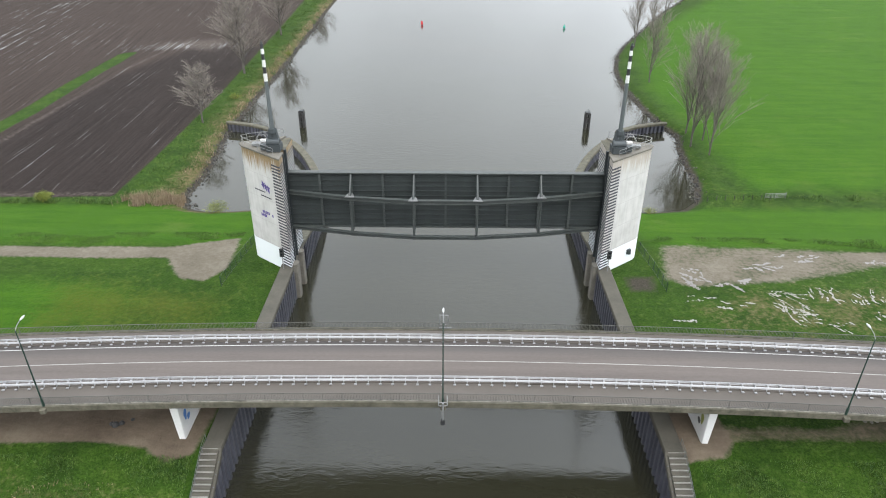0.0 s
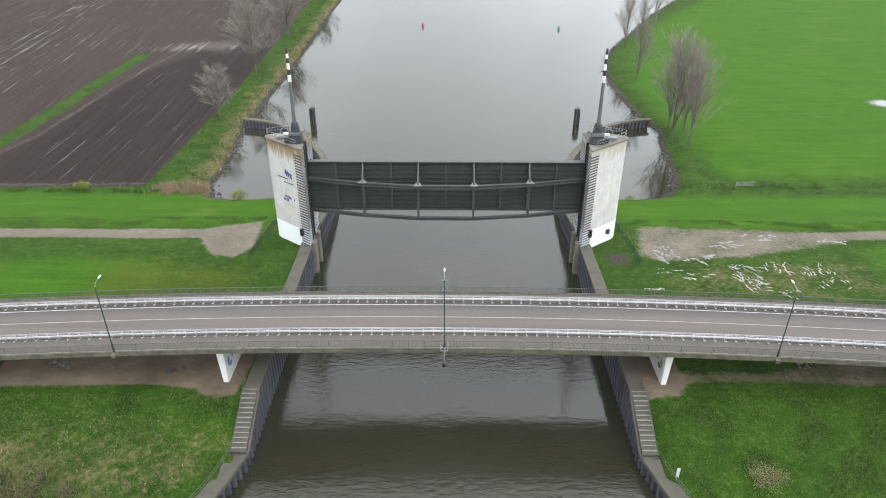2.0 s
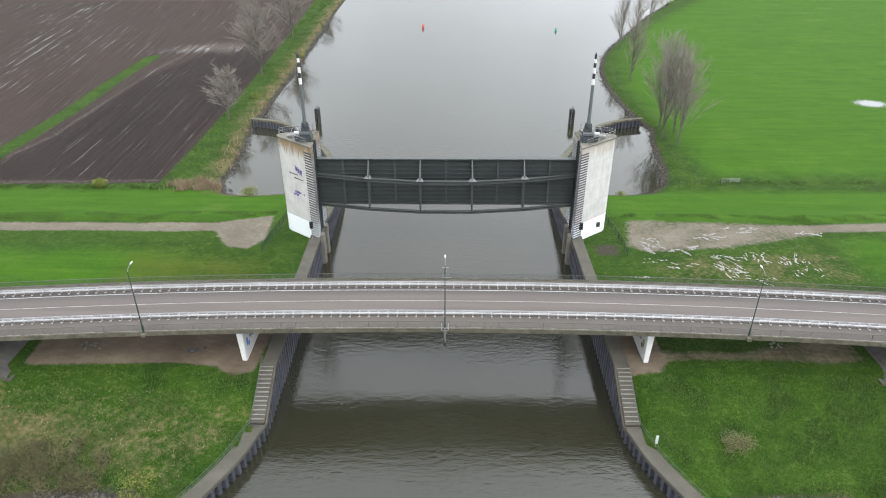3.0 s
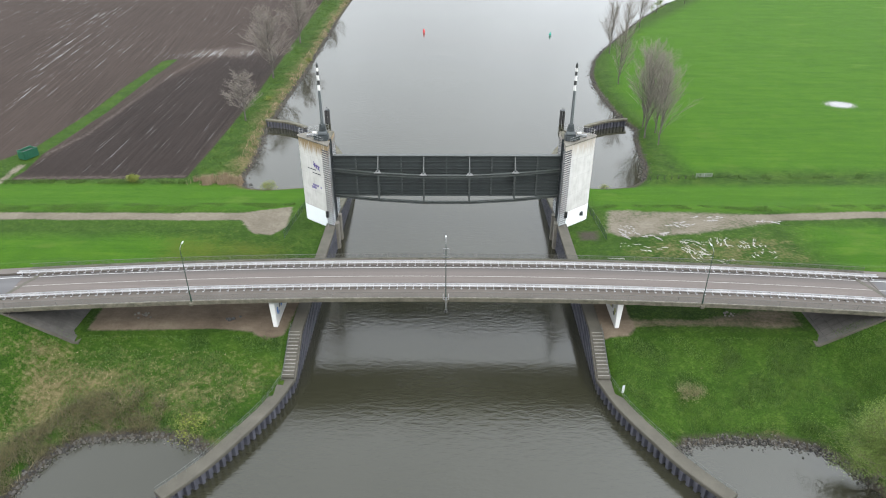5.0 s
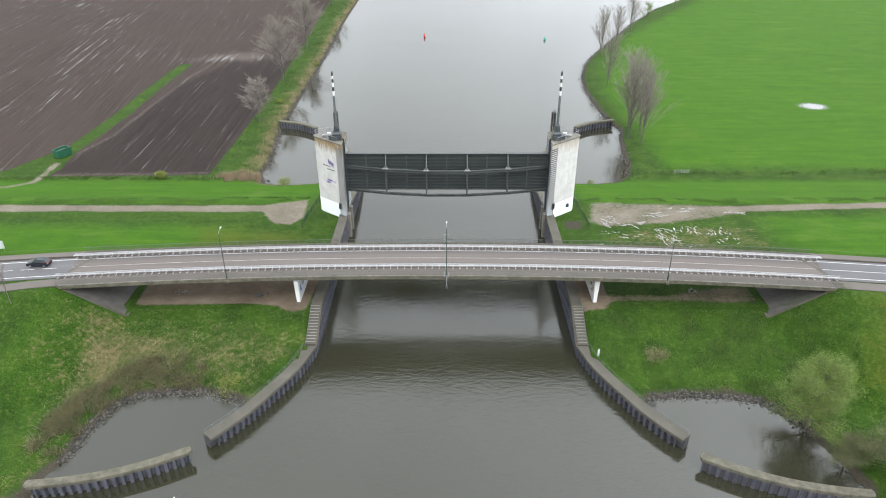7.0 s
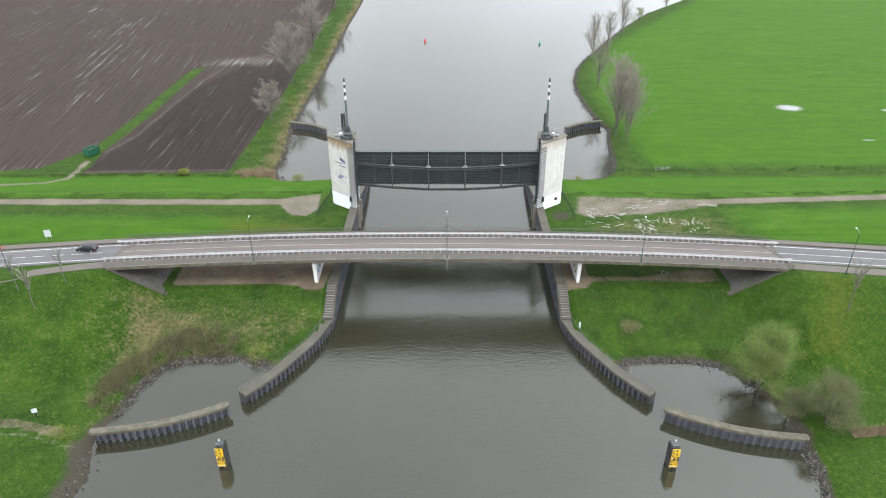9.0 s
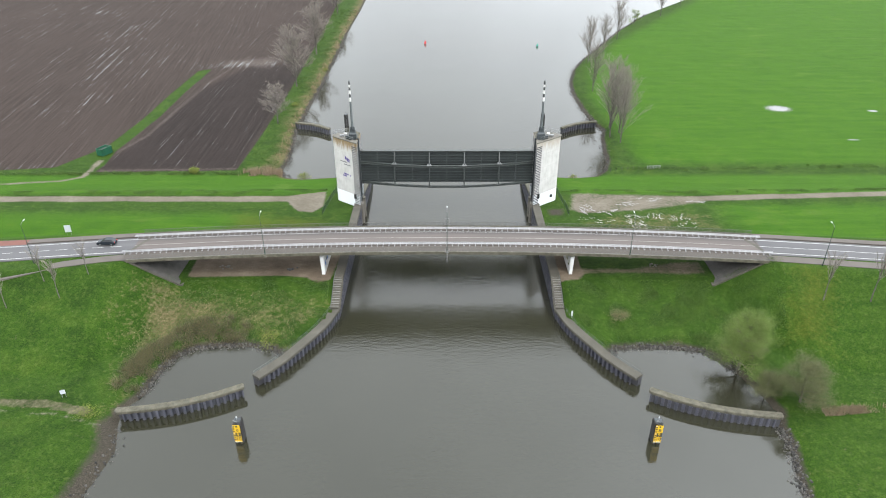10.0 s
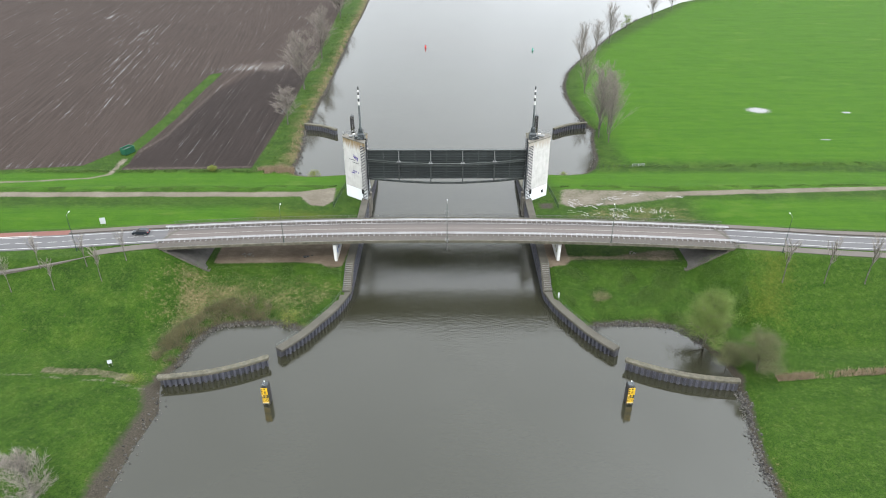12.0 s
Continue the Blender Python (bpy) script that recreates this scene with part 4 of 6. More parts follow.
parapet(1.15, "grey-green steel parapet fence with thin balusters")
parapet(13.75, "grey-green steel parapet fence with thin balusters")


# ---- roads on the embankments ----
def road_path(y, x0, x1, dz=0.0):
    return [(x, y + road_y(x), road_z(x) + dz) for x in np.linspace(x0, x1, max(3, int(abs(x1 - x0) / 4)))]


for sx in (-1, 1):
    a, b = sorted((sx * 72.0, sx * 420.0))
    road = thing("road", "grey asphalt road with white edge lines on the embankment", "road", kind="structure")
    part("road_surface", Shape().sweep(road_path(0, a, b), [(-4.11, -0.5), (-4.11, 0.0), (-7.79, 0.05), (-11.65, 0.0), (-11.65, -0.5)]), "asphalt", road)
    for y in (4.9, 10.8):
        part("edge_line", Shape().sweep(road_path(0, a, b), [(-y, 0.0), (-y, 0.03), (-y - 0.16, 0.03), (-y - 0.16, 0.0)]), "paint", road, "white road marking")
    if sx > 0:
        part("centre_line", Shape().sweep(road_path(0, a, b), [(-7.73, 0.03), (-7.73, 0.065), (-7.85, 0.065), (-7.85, 0.03)]), "paint", road, "white road marking")
    else:
        for x in np.arange(-75, -200, -4.0):
            part("centre_dash", Shape().sweep(road_path(0, x - 2.6, x), [(-7.73, 0.03), (-7.73, 0.065), (-7.85, 0.065), (-7.85, 0.03)]), "paint", road, "white road marking")
        part("red_lane", Shape().sweep(road_path(0, -420, -98), [(-11.65, -0.4), (-11.65, 0.02), (-14.07, 0.02), (-14.07, -0.4)]), "redlane", road, "red asphalt cycle lane")
        part("lane_line", Shape().sweep(road_path(0, -420, -106), [(-11.47, 0.0), (-11.47, 0.03), (-11.74, 0.03), (-11.74, 0.0)]), "paint", road, "white road marking")
    verge = thing("pavement", "grey asphalt cycle path beside the road", "cycle path", kind="structure")
    line = [(sx * a, o + road_y(a)) for a, o in ((72, 2.6), (78, 2.2), (86, 1.0), (99, -1.8), (112, -3.6), (140, -5), (300, -6))] if sx < 0 else [(a, o + road_y(a)) for a, o in ((72, 2.6), (80, 2.4), (96, 2.1), (111, 1.9), (140, 1.5), (300, 1))]
    pts = smooth_line(line)
    part("path_surface", Shape().sweep([(x, y, road_z(x) - 0.03 - 0.30 * max(0.0, road_y(x) + 1.0 - y)) for x, y in pts], [(-1.3, -0.6), (-1.3, 0.02), (1.3, 0.02), (1.3, -0.6)]), "walkway", verge)
    strip = [(x, 13.4 + road_y(x), road_z(x) - 0.03) for x in np.linspace(sx * 72, sx * 230, 40)]
    far = thing("pavement", "grey asphalt footpath beside the road", "footpath", kind="structure")
    part("path_surface", Shape().sweep(strip, [(-0.9, -0.5), (-0.9, 0.03), (0.9, 0.03), (0.9, -0.5)]), "walkway", far)


# ---- lifting gate ----
gate = thing("lifting_gate", "raised dark green-grey steel lifting gate with bowed trusses", "flood gate")
GY, GT, GB = 42.1, 20.75, 11.75
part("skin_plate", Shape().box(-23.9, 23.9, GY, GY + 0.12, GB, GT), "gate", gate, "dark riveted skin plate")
for z in np.linspace(GB + 0.45, GT - 0.55, 11):
    part("stiffener", Shape().box(-23.8, 23.8, GY - 0.22, GY - 0.003, z - 0.05, z + 0.05), "gate", gate)
part("top_flange", Shape().box(-23.9, 23.9, GY - 0.55, GY + 0.5, GT + 0.003, GT + 0.16), "gatelight", gate)
part("bottom_flange", Shape().box(-23.9, 23.9, GY - 0.4, GY + 0.4, GB - 0.14, GB - 0.003), "gatelight", gate)
NODES = [(-24.0, 0.3), (-14.4, 2.5), (-4.8, 3.7), (4.8, 3.7), (14.4, 2.5), (24.0, 0.3)]
for x in np.arange(-19.2, 19.3, 4.8):
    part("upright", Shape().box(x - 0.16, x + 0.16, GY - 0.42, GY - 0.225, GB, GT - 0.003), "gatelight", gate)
for z, hgt in ((17.6, 0.62), (11.65, 0.5)):
    path = [(x, GY - d, z) for x, d in NODES]
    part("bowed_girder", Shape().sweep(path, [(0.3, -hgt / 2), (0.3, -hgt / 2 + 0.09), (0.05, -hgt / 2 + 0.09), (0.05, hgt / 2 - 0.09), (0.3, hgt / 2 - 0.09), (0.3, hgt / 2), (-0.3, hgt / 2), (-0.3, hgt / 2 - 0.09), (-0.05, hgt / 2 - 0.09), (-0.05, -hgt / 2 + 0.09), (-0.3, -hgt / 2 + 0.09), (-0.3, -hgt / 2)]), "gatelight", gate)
for x, d in NODES[1:-1]:
    strut = part("strut", Shape().tube((x, GY - 0.3, GT - 0.1), (x, GY - d, 18.0), 0.17, 0.17, 6), "gatelight", gate)
    part("gusset", Shape().prism([(x - 0.75, GY - d - 0.5), (x + 0.75, GY - d - 0.5), (x + 0.35, GY - d + 0.9), (x - 0.35, GY - d + 0.9)], 17.92, 18.04), "galv", strut, "pale gusset plate")
    part("strut", Shape().tube((x, GY - 0.3, 17.6), (x, GY - d, 17.6), 0.14, 0.14, 6), "gatelight", gate)
    part("strut", Shape().tube((x, GY - 0.3, 11.65), (x, GY - d, 11.65), 0.14, 0.14, 6), "gatelight", gate)
    part("strut", Shape().tube((x, GY - d, 17.4), (x, GY - d, 11.8), 0.15, 0.15, 6), "gatelight", gate)

# ---- towers ----
def tower(side):
    root = thing("gate_tower", "white painted concrete gate tower with dark warning stripes and rust stains" if side < 0 else "white painted concrete gate tower with dark warning stripes", "tower", group="gate towers")
    X = lambda a: side * a
    # plan: a wedge with its blunt point away from the canal and a slot for the gate
    front = [(24.3, 38.83), (30.9, 44.20), (31.5, 45.09), (31.3, 45.72), (30.2, 45.99), (26.4, 45.99), (26.4, 41.24), (24.3, 41.24)]
    rear = [(24.3, 43.30), (26.35, 43.30), (26.35, 46.04), (30.0, 46.04), (25.2, 48.32), (24.3, 48.14)]
    sh = Shape().prism([(X(a), y) for a, y in front], 3.9, 23.95)
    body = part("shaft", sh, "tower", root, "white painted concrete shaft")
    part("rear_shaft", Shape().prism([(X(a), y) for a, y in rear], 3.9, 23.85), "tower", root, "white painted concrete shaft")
    part("rear_roof", Shape().prism([(X(a), y) for a, y in rear], 23.85, 23.93), "mossy", root, "mossy rear roof")
    part("roof_slab", Shape().prism([(X(a), y) for a, y in [(24.15, 38.5), (31.1, 44.11), (31.75, 45.09), (31.5, 45.90), (25.2, 48.50), (26.6, 45.63), (26.6, 41.42), (24.15, 41.42)]], 23.95, 24.2), "concrete", root, "stained concrete roof edge")
    for a0, a1, y0, y1 in ((23.5, 24.7, 39.5, 41.0), (23.5, 24.7, 43.6, 44.9)):
        part("guide_column", Shape().box(*sorted((X(a0), X(a1))), y0, y1, -1.0, 5.9, bevel=0.15), "concrete", root, "pale concrete guide column")
    part("guide_rail", Shape().box(*sorted((X(24.1), X(24.5))), 41.26, 41.46, 0.5, 24.0), "machine", root, "dark gate guide rail")
    part("guide_rail", Shape().box(*sorted((X(24.1), X(24.5))), 43.03, 43.28, 0.5, 24.0), "machine", root, "dark gate guide rail")
    # warning stripes on the front face and round onto the canal face
    d = Vector((6.6, 5.37, 0)).normalized()
    nrm = Vector((d.y, -d.x, 0))
    for i in range(35):
        z = 5.6 + i * 0.5
        p0, p1 = Vector((24.3, 38.83, 0)), Vector((24.3, 38.83, 0)) + d * 1.95
        q = [p0 + nrm * 0.012, p1 + nrm * 0.012, p1 - nrm * 0.03, p0 - nrm * 0.03]
        part("stripe", Shape().prism([(X(v.x), v.y) for v in q], z, z + 0.27), "dark", root)
        part("stripe", Shape().prism([(X(24.285), 38.84), (X(24.285), 41.23), (X(24.33), 41.23), (X(24.33), 38.88)], z, z + 0.27), "dark", root)
        part("stripe", Shape().prism([(X(24.285), 43.32), (X(24.285), 48.14), (X(24.33), 48.14), (X(24.33), 43.32)], z, z + 0.27), "dark", root)
    # roof railing
    ring = [(25.2, 39.62), (28.0, 41.87), (30.8, 44.20), (31.3, 45.18), (30.6, 45.81), (28, 46.98), (25.4, 48.05)]
    rail = part("roof_railing", Shape().pipe([(X(a), y, 25.45) for a, y in ring], 0.045), "galv", root, "galvanised roof railing")
    part("mid_rail", Shape().pipe([(X(a), y, 24.95) for a, y in ring], 0.03), "galv", rail)
    for a, y in ring:
        part("railing_post", Shape().tube((X(a), y, 24.4), (X(a), y, 25.45), 0.04, 0.04, 5), "galv", rail)
    for y in (44.56, 45.45):
        part("cage_hoop", Shape().pipe([(X(28.0 + 0.9 * math.cos(t)), y, 24.5 + 1.4 * math.sin(t)) for t in np.linspace(0, math.pi, 9)], 0.05), "galv", rail)
    part("hatch", Shape().box(*sorted((X(28.0), X(29.3))), 43.30, 44.29, 24.45, 24.8, bevel=0.1), "galv", root, "pale steel roof hatch")
    part("hatch", Shape().box(*sorted((X(27.6), X(28.4))), 45.00, 45.63, 24.45, 24.75, bevel=0.08), "white", root, "white roof box")
    # hoisting gear below the mast
    gear = part("hoist", Shape().box(*sorted((X(24.5), X(26.6))), 41.15, 43.30, 24.3, 25.3, bevel=0.2), "machine", root, "dark hoisting machinery")
    part("drum", Shape().tube((X(24.6), 41.87, 25.6), (X(26.5), 41.87, 25.6), 0.55, 0.55, 12), "machine", gear)
    part("bracket", Shape().prism([(X(24.7), 41.87), (X(26.4), 41.87), (X(26.4), 43.03), (X(24.7), 43.03)], 25.3, 27.6, None, [(X(25.1), 42.04), (X(26.1), 42.04), (X(26.1), 42.67), (X(25.1), 42.67)]), "machine", gear)
    for a, y in ((24.6, 41.24), (26.5, 41.24), (24.6, 43.21), (26.5, 43.21)):
        part("frame_leg", Shape().tube((X(a), y, 24.3), (X(25.55), 42.22, 27.2), 0.1, 0.08, 5), "machine", gear)
    part("gear_box", Shape().box(*sorted((X(26.7), X(27.5))), 41.51, 42.40, 24.45, 25.3, bevel=0.1), "machine", gear)
    # navigation light on a post at the foot
    lamp = part("signal_light", Shape().box(*sorted((X(25.2), X(25.9))), 38.50, 38.82, 7.9, 9.3, bevel=0.1), "black", root, "black navigation signal board")
    part("signal_post", Shape().tube((X(25.55), 38.68, 5.4), (X(25.55), 38.68, 8.0), 0.07, 0.07, 6), "galv", lamp)
    part("lens", Shape().tube((X(25.55), 38.46, 8.95), (X(25.55), 38.51, 8.95), 0.17, 0.17, 10), "glass", lamp)
    part("lens", Shape().tube((X(25.55), 38.46, 8.35), (X(25.55), 38.51, 8.35), 0.17, 0.17, 10), "glass", lamp)

    def on_face(u, z, wid, hgt, skew, mat, name="painted_mark"):
        """A thin painted mark on the slanting front face; u: metres from the inner corner."""
        quad = [(u, z), (u + wid, z + skew), (u + wid, z + hgt + skew), (u, z + hgt)]
        o = Vector((24.95, 39.36, 0))
        pts = [(o + d * uu + nrm * k) + Vector((0, 0, zz)) for k in (0.015, -0.01) for uu, zz in quad]
        s = Shape().add([(X(p.x), p.y, p.z) for p in pts], [(0, 1, 2, 3), (4, 5, 6, 7), (0, 1, 5, 4), (1, 2, 6, 5), (2, 3, 7, 6), (3, 0, 4, 7)])
        return part(name, s, mat, root, "violet painted mark" if mat == "violet" else "")

    if side < 0:
        for k in range(3):
            on_face(2.35 + k * 0.62, 17.55 + 0.25 * k, 0.46, 1.0, 0.45, "violet")
        on_face(2.2, 18.5, 2.0, 0.22, 0.1, "violet")
        on_face(3.5, 17.5, 2.6, 0.2, 0.0, "dark")
        on_face(2.1, 16.75, 2.6, 0.2, 0.0, "dark")
        for u, z, wl in ((3.1, 13.75, 1.8), (3.9, 13.15, 1.6), (2.2, 13.6, 0.7)):
            for k in range(int(wl / 0.36)):
                on_face(u + k * 0.37, z, 0.29, 0.48, 0.0, "violet")
    else:
        part("wall_box", Shape().box(29.4, 30.1, 42.76, 43.39, 6.4, 7.2, bevel=0.08), "machine", root, "grey wall cabinet")
    # mast
    mast = thing("tower_mast", "tall grey steel mast with black and white bands on the tower", "mast", group="tower masts")
    mx, my = X(25.55), 42.18
    part("mast_shaft", Shape().tube((mx, my, 27.2), (mx, my, 34.6), 0.34, 0.26, 12), "mast", mast)
    bands = [(34.6, 35.7, "white"), (35.7, 36.6, "black"), (36.6, 37.6, "white"), (37.6, 38.4, "black"), (38.4, 39.1, "white"), (39.1, 39.8, "black")]
    for za, zb, mat in bands:
        ra, rb = (0.26 - 0.012 * (z - 34.6) for z in (za, zb))
        part("band", Shape().tube((mx, my, za), (mx, my, zb), ra + 0.02, rb + 0.02, 12), mat, mast, mat + " painted band")
    part("cap", Shape().tube((mx, my, 39.8), (mx, my, 40.1), 0.16, 0.1, 8), "machine", mast)
    part("collar", Shape().tube((mx, my, 27.0), (mx, my, 27.6), 0.6, 0.5, 12), "machine", mast)
    return root


for side in (-1, 1):
    tower(side)


# ---- street lamps ----
def street_lamp(at, arm, group="street lamps", tall=9.6):
    """A tapered green post with a short arm over the road; arm: +1 towards +y."""
    root = thing("street_lamp", "slender dark green street lamp with a white head", "street lamp", at, group)
    part("post", Shape().tube((0, 0, 0.5), (0, 0, tall), 0.085, 0.05, 8), "post", root)
    part("foot", Shape().tube((0, 0, -0.1), (0, 0, 0.9), 0.14, 0.12, 8), "post", root)
    part("arm", Shape().pipe([(0, 0, tall - 0.02), (0, arm * 0.35, tall + 0.3), (0, arm * 1.1, tall + 0.5)], 0.035), "galv", root, "pale bracket arm")
    head = Shape()
    rows = [(1.05, 0.04), (1.2, 0.09), (1.5, 0.12), (1.85, 0.05)]
    for (ya, ra), (yb, rb) in zip(rows, rows[1:]):
        head.tube((0, arm * ya, tall + 0.5), (0, arm * yb, tall + 0.5), ra, rb, 8)
    part("lamp_head", head, "lens", root, "white lamp head", smooth=True)
    return root


street_lamp(pose(0, 0.7, deck_z(0) - 0.05), 1, tall=10.4)
LAMP = street_lamp(pose(-41.2, 1.0 + road_y(-41.2), deck_z(-41.2) + 0.06), 1)
copy_thing(LAMP, pose(41.3, 1.0 + road_y(41.3), deck_z(41.3) + 0.06))


def land_z(x, y):
    return float(ground_height(np.array([float(x)]), np.array([float(y)]))[0][0])


for x, y in ((-92.5, -2.6), (83.2, -3.6), (-134, -8), (124, -7.4)):
    copy_thing(LAMP, pose(x, y, land_z(x, y)))
for x in (-41.2, 41.3, 0):
    b = thing("lamp_bracket", "concrete corbel carrying a street lamp on the bridge edge", "bracket", group="lamp corbels")
    part("corbel", Shape().box(x - 0.3, x + 0.3, 0.42 + road_y(x), 0.855 + road_y(x), deck_z(x) - 0.5, deck_z(x) - 0.06, bevel=0.06), "mossy", b)

# navigation lantern hung below the bridge edge, and the sign frame on the far parapet
nav = thing("navigation_lantern", "grey hanging bracket with a dark navigation lantern under the bridge edge", "lantern")
part("bracket_frame", Shape().pipe([(-0.45, 1.3, 12.9), (-0.45, 0.2, 12.9), (0.45, 0.2, 12.9), (0.45, 1.3, 12.9)], 0.05), "galv", nav)
part("bracket_frame", Shape().pipe([(-0.45, 1.25, 12.2), (-0.45, 0.2, 12.5), (0.45, 0.2, 12.5), (0.45, 1.25, 12.2)], 0.05), "galv", nav)
part("hanger", Shape().tube((0, 0.1, 12.9), (0, 0.1, 10.5), 0.09, 0.09, 6), "galv", nav)
part("lantern", Shape().tube((0, 0.1, 10.6), (0, 0.1, 10.1), 0.2, 0.26, 10), "black", nav, "dark lantern housing")
sign = thing("navigation_sign_frame", "pale green steel sign frame on the far bridge parapet", "sign frame")
for x in (-0.5, 0.1):
    part("loop", Shape().pipe([(x, 13.95, 12.9), (x, 13.95, 14.2), (x + 0.4, 13.95, 14.2), (x + 0.4, 13.95, 12.9), (x, 13.95, 12.9)], 0.06), "galv", sign)
part("crossbar", Shape().box(-0.6, 0.9, 13.9, 14.0, 12.3, 12.45), "galv", sign)


# ---- dolphins with water-level boards ----
def text_mesh(body, size):
    cu = bpy.data.curves.new("digits", "FONT")
    cu.body, cu.size, cu.align_x, cu.align_y, cu.extrude = body, size, "CENTER", "CENTER", 0.008
    tmp = new("digits", cu)
    bpy.context.view_layer.update()
    me = bpy.data.meshes.new_from_object(tmp.evaluated_get(bpy.context.evaluated_depsgraph_get()))
    bpy.data.objects.remove(tmp)
    bpy.data.curves.remove(cu)
    return me


def dolphin(at, board, group):
    root = thing("mooring_dolphin", "dark steel dolphin with a yellow board of water-level numbers" if board else "dark tarred timber dolphin in the river", "dolphin", at, group)
    for sx in (-1, 1):
        for sy in (-1, 1):
            part("pile", Shape().tube((sx * 0.40, sy * 0.72, -2), (sx * 0.40, sy * 0.72, 4.35 + 0.1 * sx * sy), 0.24, 0.22, 8), "timber", root)
    for z in (1.2, 2.6, 3.9):
        part("waling", Shape().box(-0.66, 0.66, -0.72, 0.92, z, z + 0.25), "timber", root)
    for sx in (-1, 1):
        for k in range(5):
            part("side_plank", Shape().box(*sorted((sx * 0.66, sx * 0.74)), -0.70 + k * 0.33, -0.42 + k * 0.33, -0.4, 4.1 + 0.08 * (k % 2)), "timber", root)
    part("cap", Shape().box(-0.6, 0.6, -0.5, 0.6, 4.25, 4.4, bevel=0.1), "machine", root, "dark steel cap")
    part("lantern_post", Shape().tube((0, 0, 4.4), (0, 0, 5.0), 0.05, 0.05, 6), "galv", root)
    part("lantern", Shape().tube((0, 0, 5.0), (0, 0, 5.25), 0.12, 0.08, 8), "lens" if board else "machine", root)
    part("ladder", Shape().pipe([(-0.3, -0.3, 4.4), (-0.5, -0.55, 4.9), (0.2, -0.6, 4.5)], 0.04), "galv", root)
    if board:
        bd = part("gauge_board", Shape().box(-0.64, 0.64, -1.06, -0.97, 0.25, 4.15), "yellow", root, "yellow water-level board")
        for text, z in (("8", 3.05), ("9", 2.05), ("10", 1.05)):
            m = part("digit", text_mesh(text, 0.98), "black", bd, "dark water-level number")
            m.data.materials.clear()
            m.data.materials.append(M["yellow" if text == "9" else "black"])
            m.matrix_world = at @ pose(0.14, -1.075 if text != "9" else -1.09, z, 90, 0, 0)
        part("black_field", Shape().box(-0.28, 0.64, -1.072, -1.062, 1.6, 2.5), "black", bd, "black number field")
        for z in (3.75, 3.25, 2.65, 1.75, 1.3, 0.75):
            part("tick", Shape().box(-0.62, -0.3, -1.075, -1.063, z, z + 0.26), "black", bd)
        for z in (3.95, 2.2):
            part("tick", Shape().box(-0.62, -0.38, -1.075, -1.063, z, z + 0.16), "white", bd)
        for k in range(3):
            part("tick", Shape().box(-0.56 + k * 0.42, -0.32 + k * 0.42, -1.075, -1.063, 0.27, 0.5), "white", bd)
        part("tick", Shape().box(-0.05, 0.25, -1.075, -1.063, 3.72, 4.1), "black", bd)
    return root


dolphin(pose(-36.7, -44.5, 0), True, "downstream dolphins")
dolphin(pose(36.7, -44.5, 0), True, "downstream dolphins")
dolphin(pose(-39.6, 124.3, 0, 0, 0, 180), False, "upstream dolphins")
dolphin(pose(38.0, 124.3, 0, 0, 0, 180), False, "upstream dolphins")


def buoy(x, y, mat, label):
    root = thing("river_buoy", label, "buoy", pose(x, y, 0) @ Matrix.Diagonal((0.6, 0.6, 0.6, 1)))
    part("float", Shape().tube((0, 0, -0.3), (0, 0, 0.7), 0.9, 0.95, 12), mat, root)
    if mat == "red":
        part("body", Shape().tube((0, 0, 0.7), (0, 0, 2.3), 0.75, 0.55, 12), mat, root)
    else:
        part("body", Shape().tube((0, 0, 0.7), (0, 0, 2.4), 0.85, 0.12, 12), mat, root)
    part("top_ring", Shape().tube((0, 0, 2.3), (0, 0, 2.6), 0.15, 0.15, 8), "galv", root)


buoy(-12.3, 268.6, "red", "red can buoy floating in the river")
buoy(52.3, 261.6, "teal", "green conical buoy floating in the river")


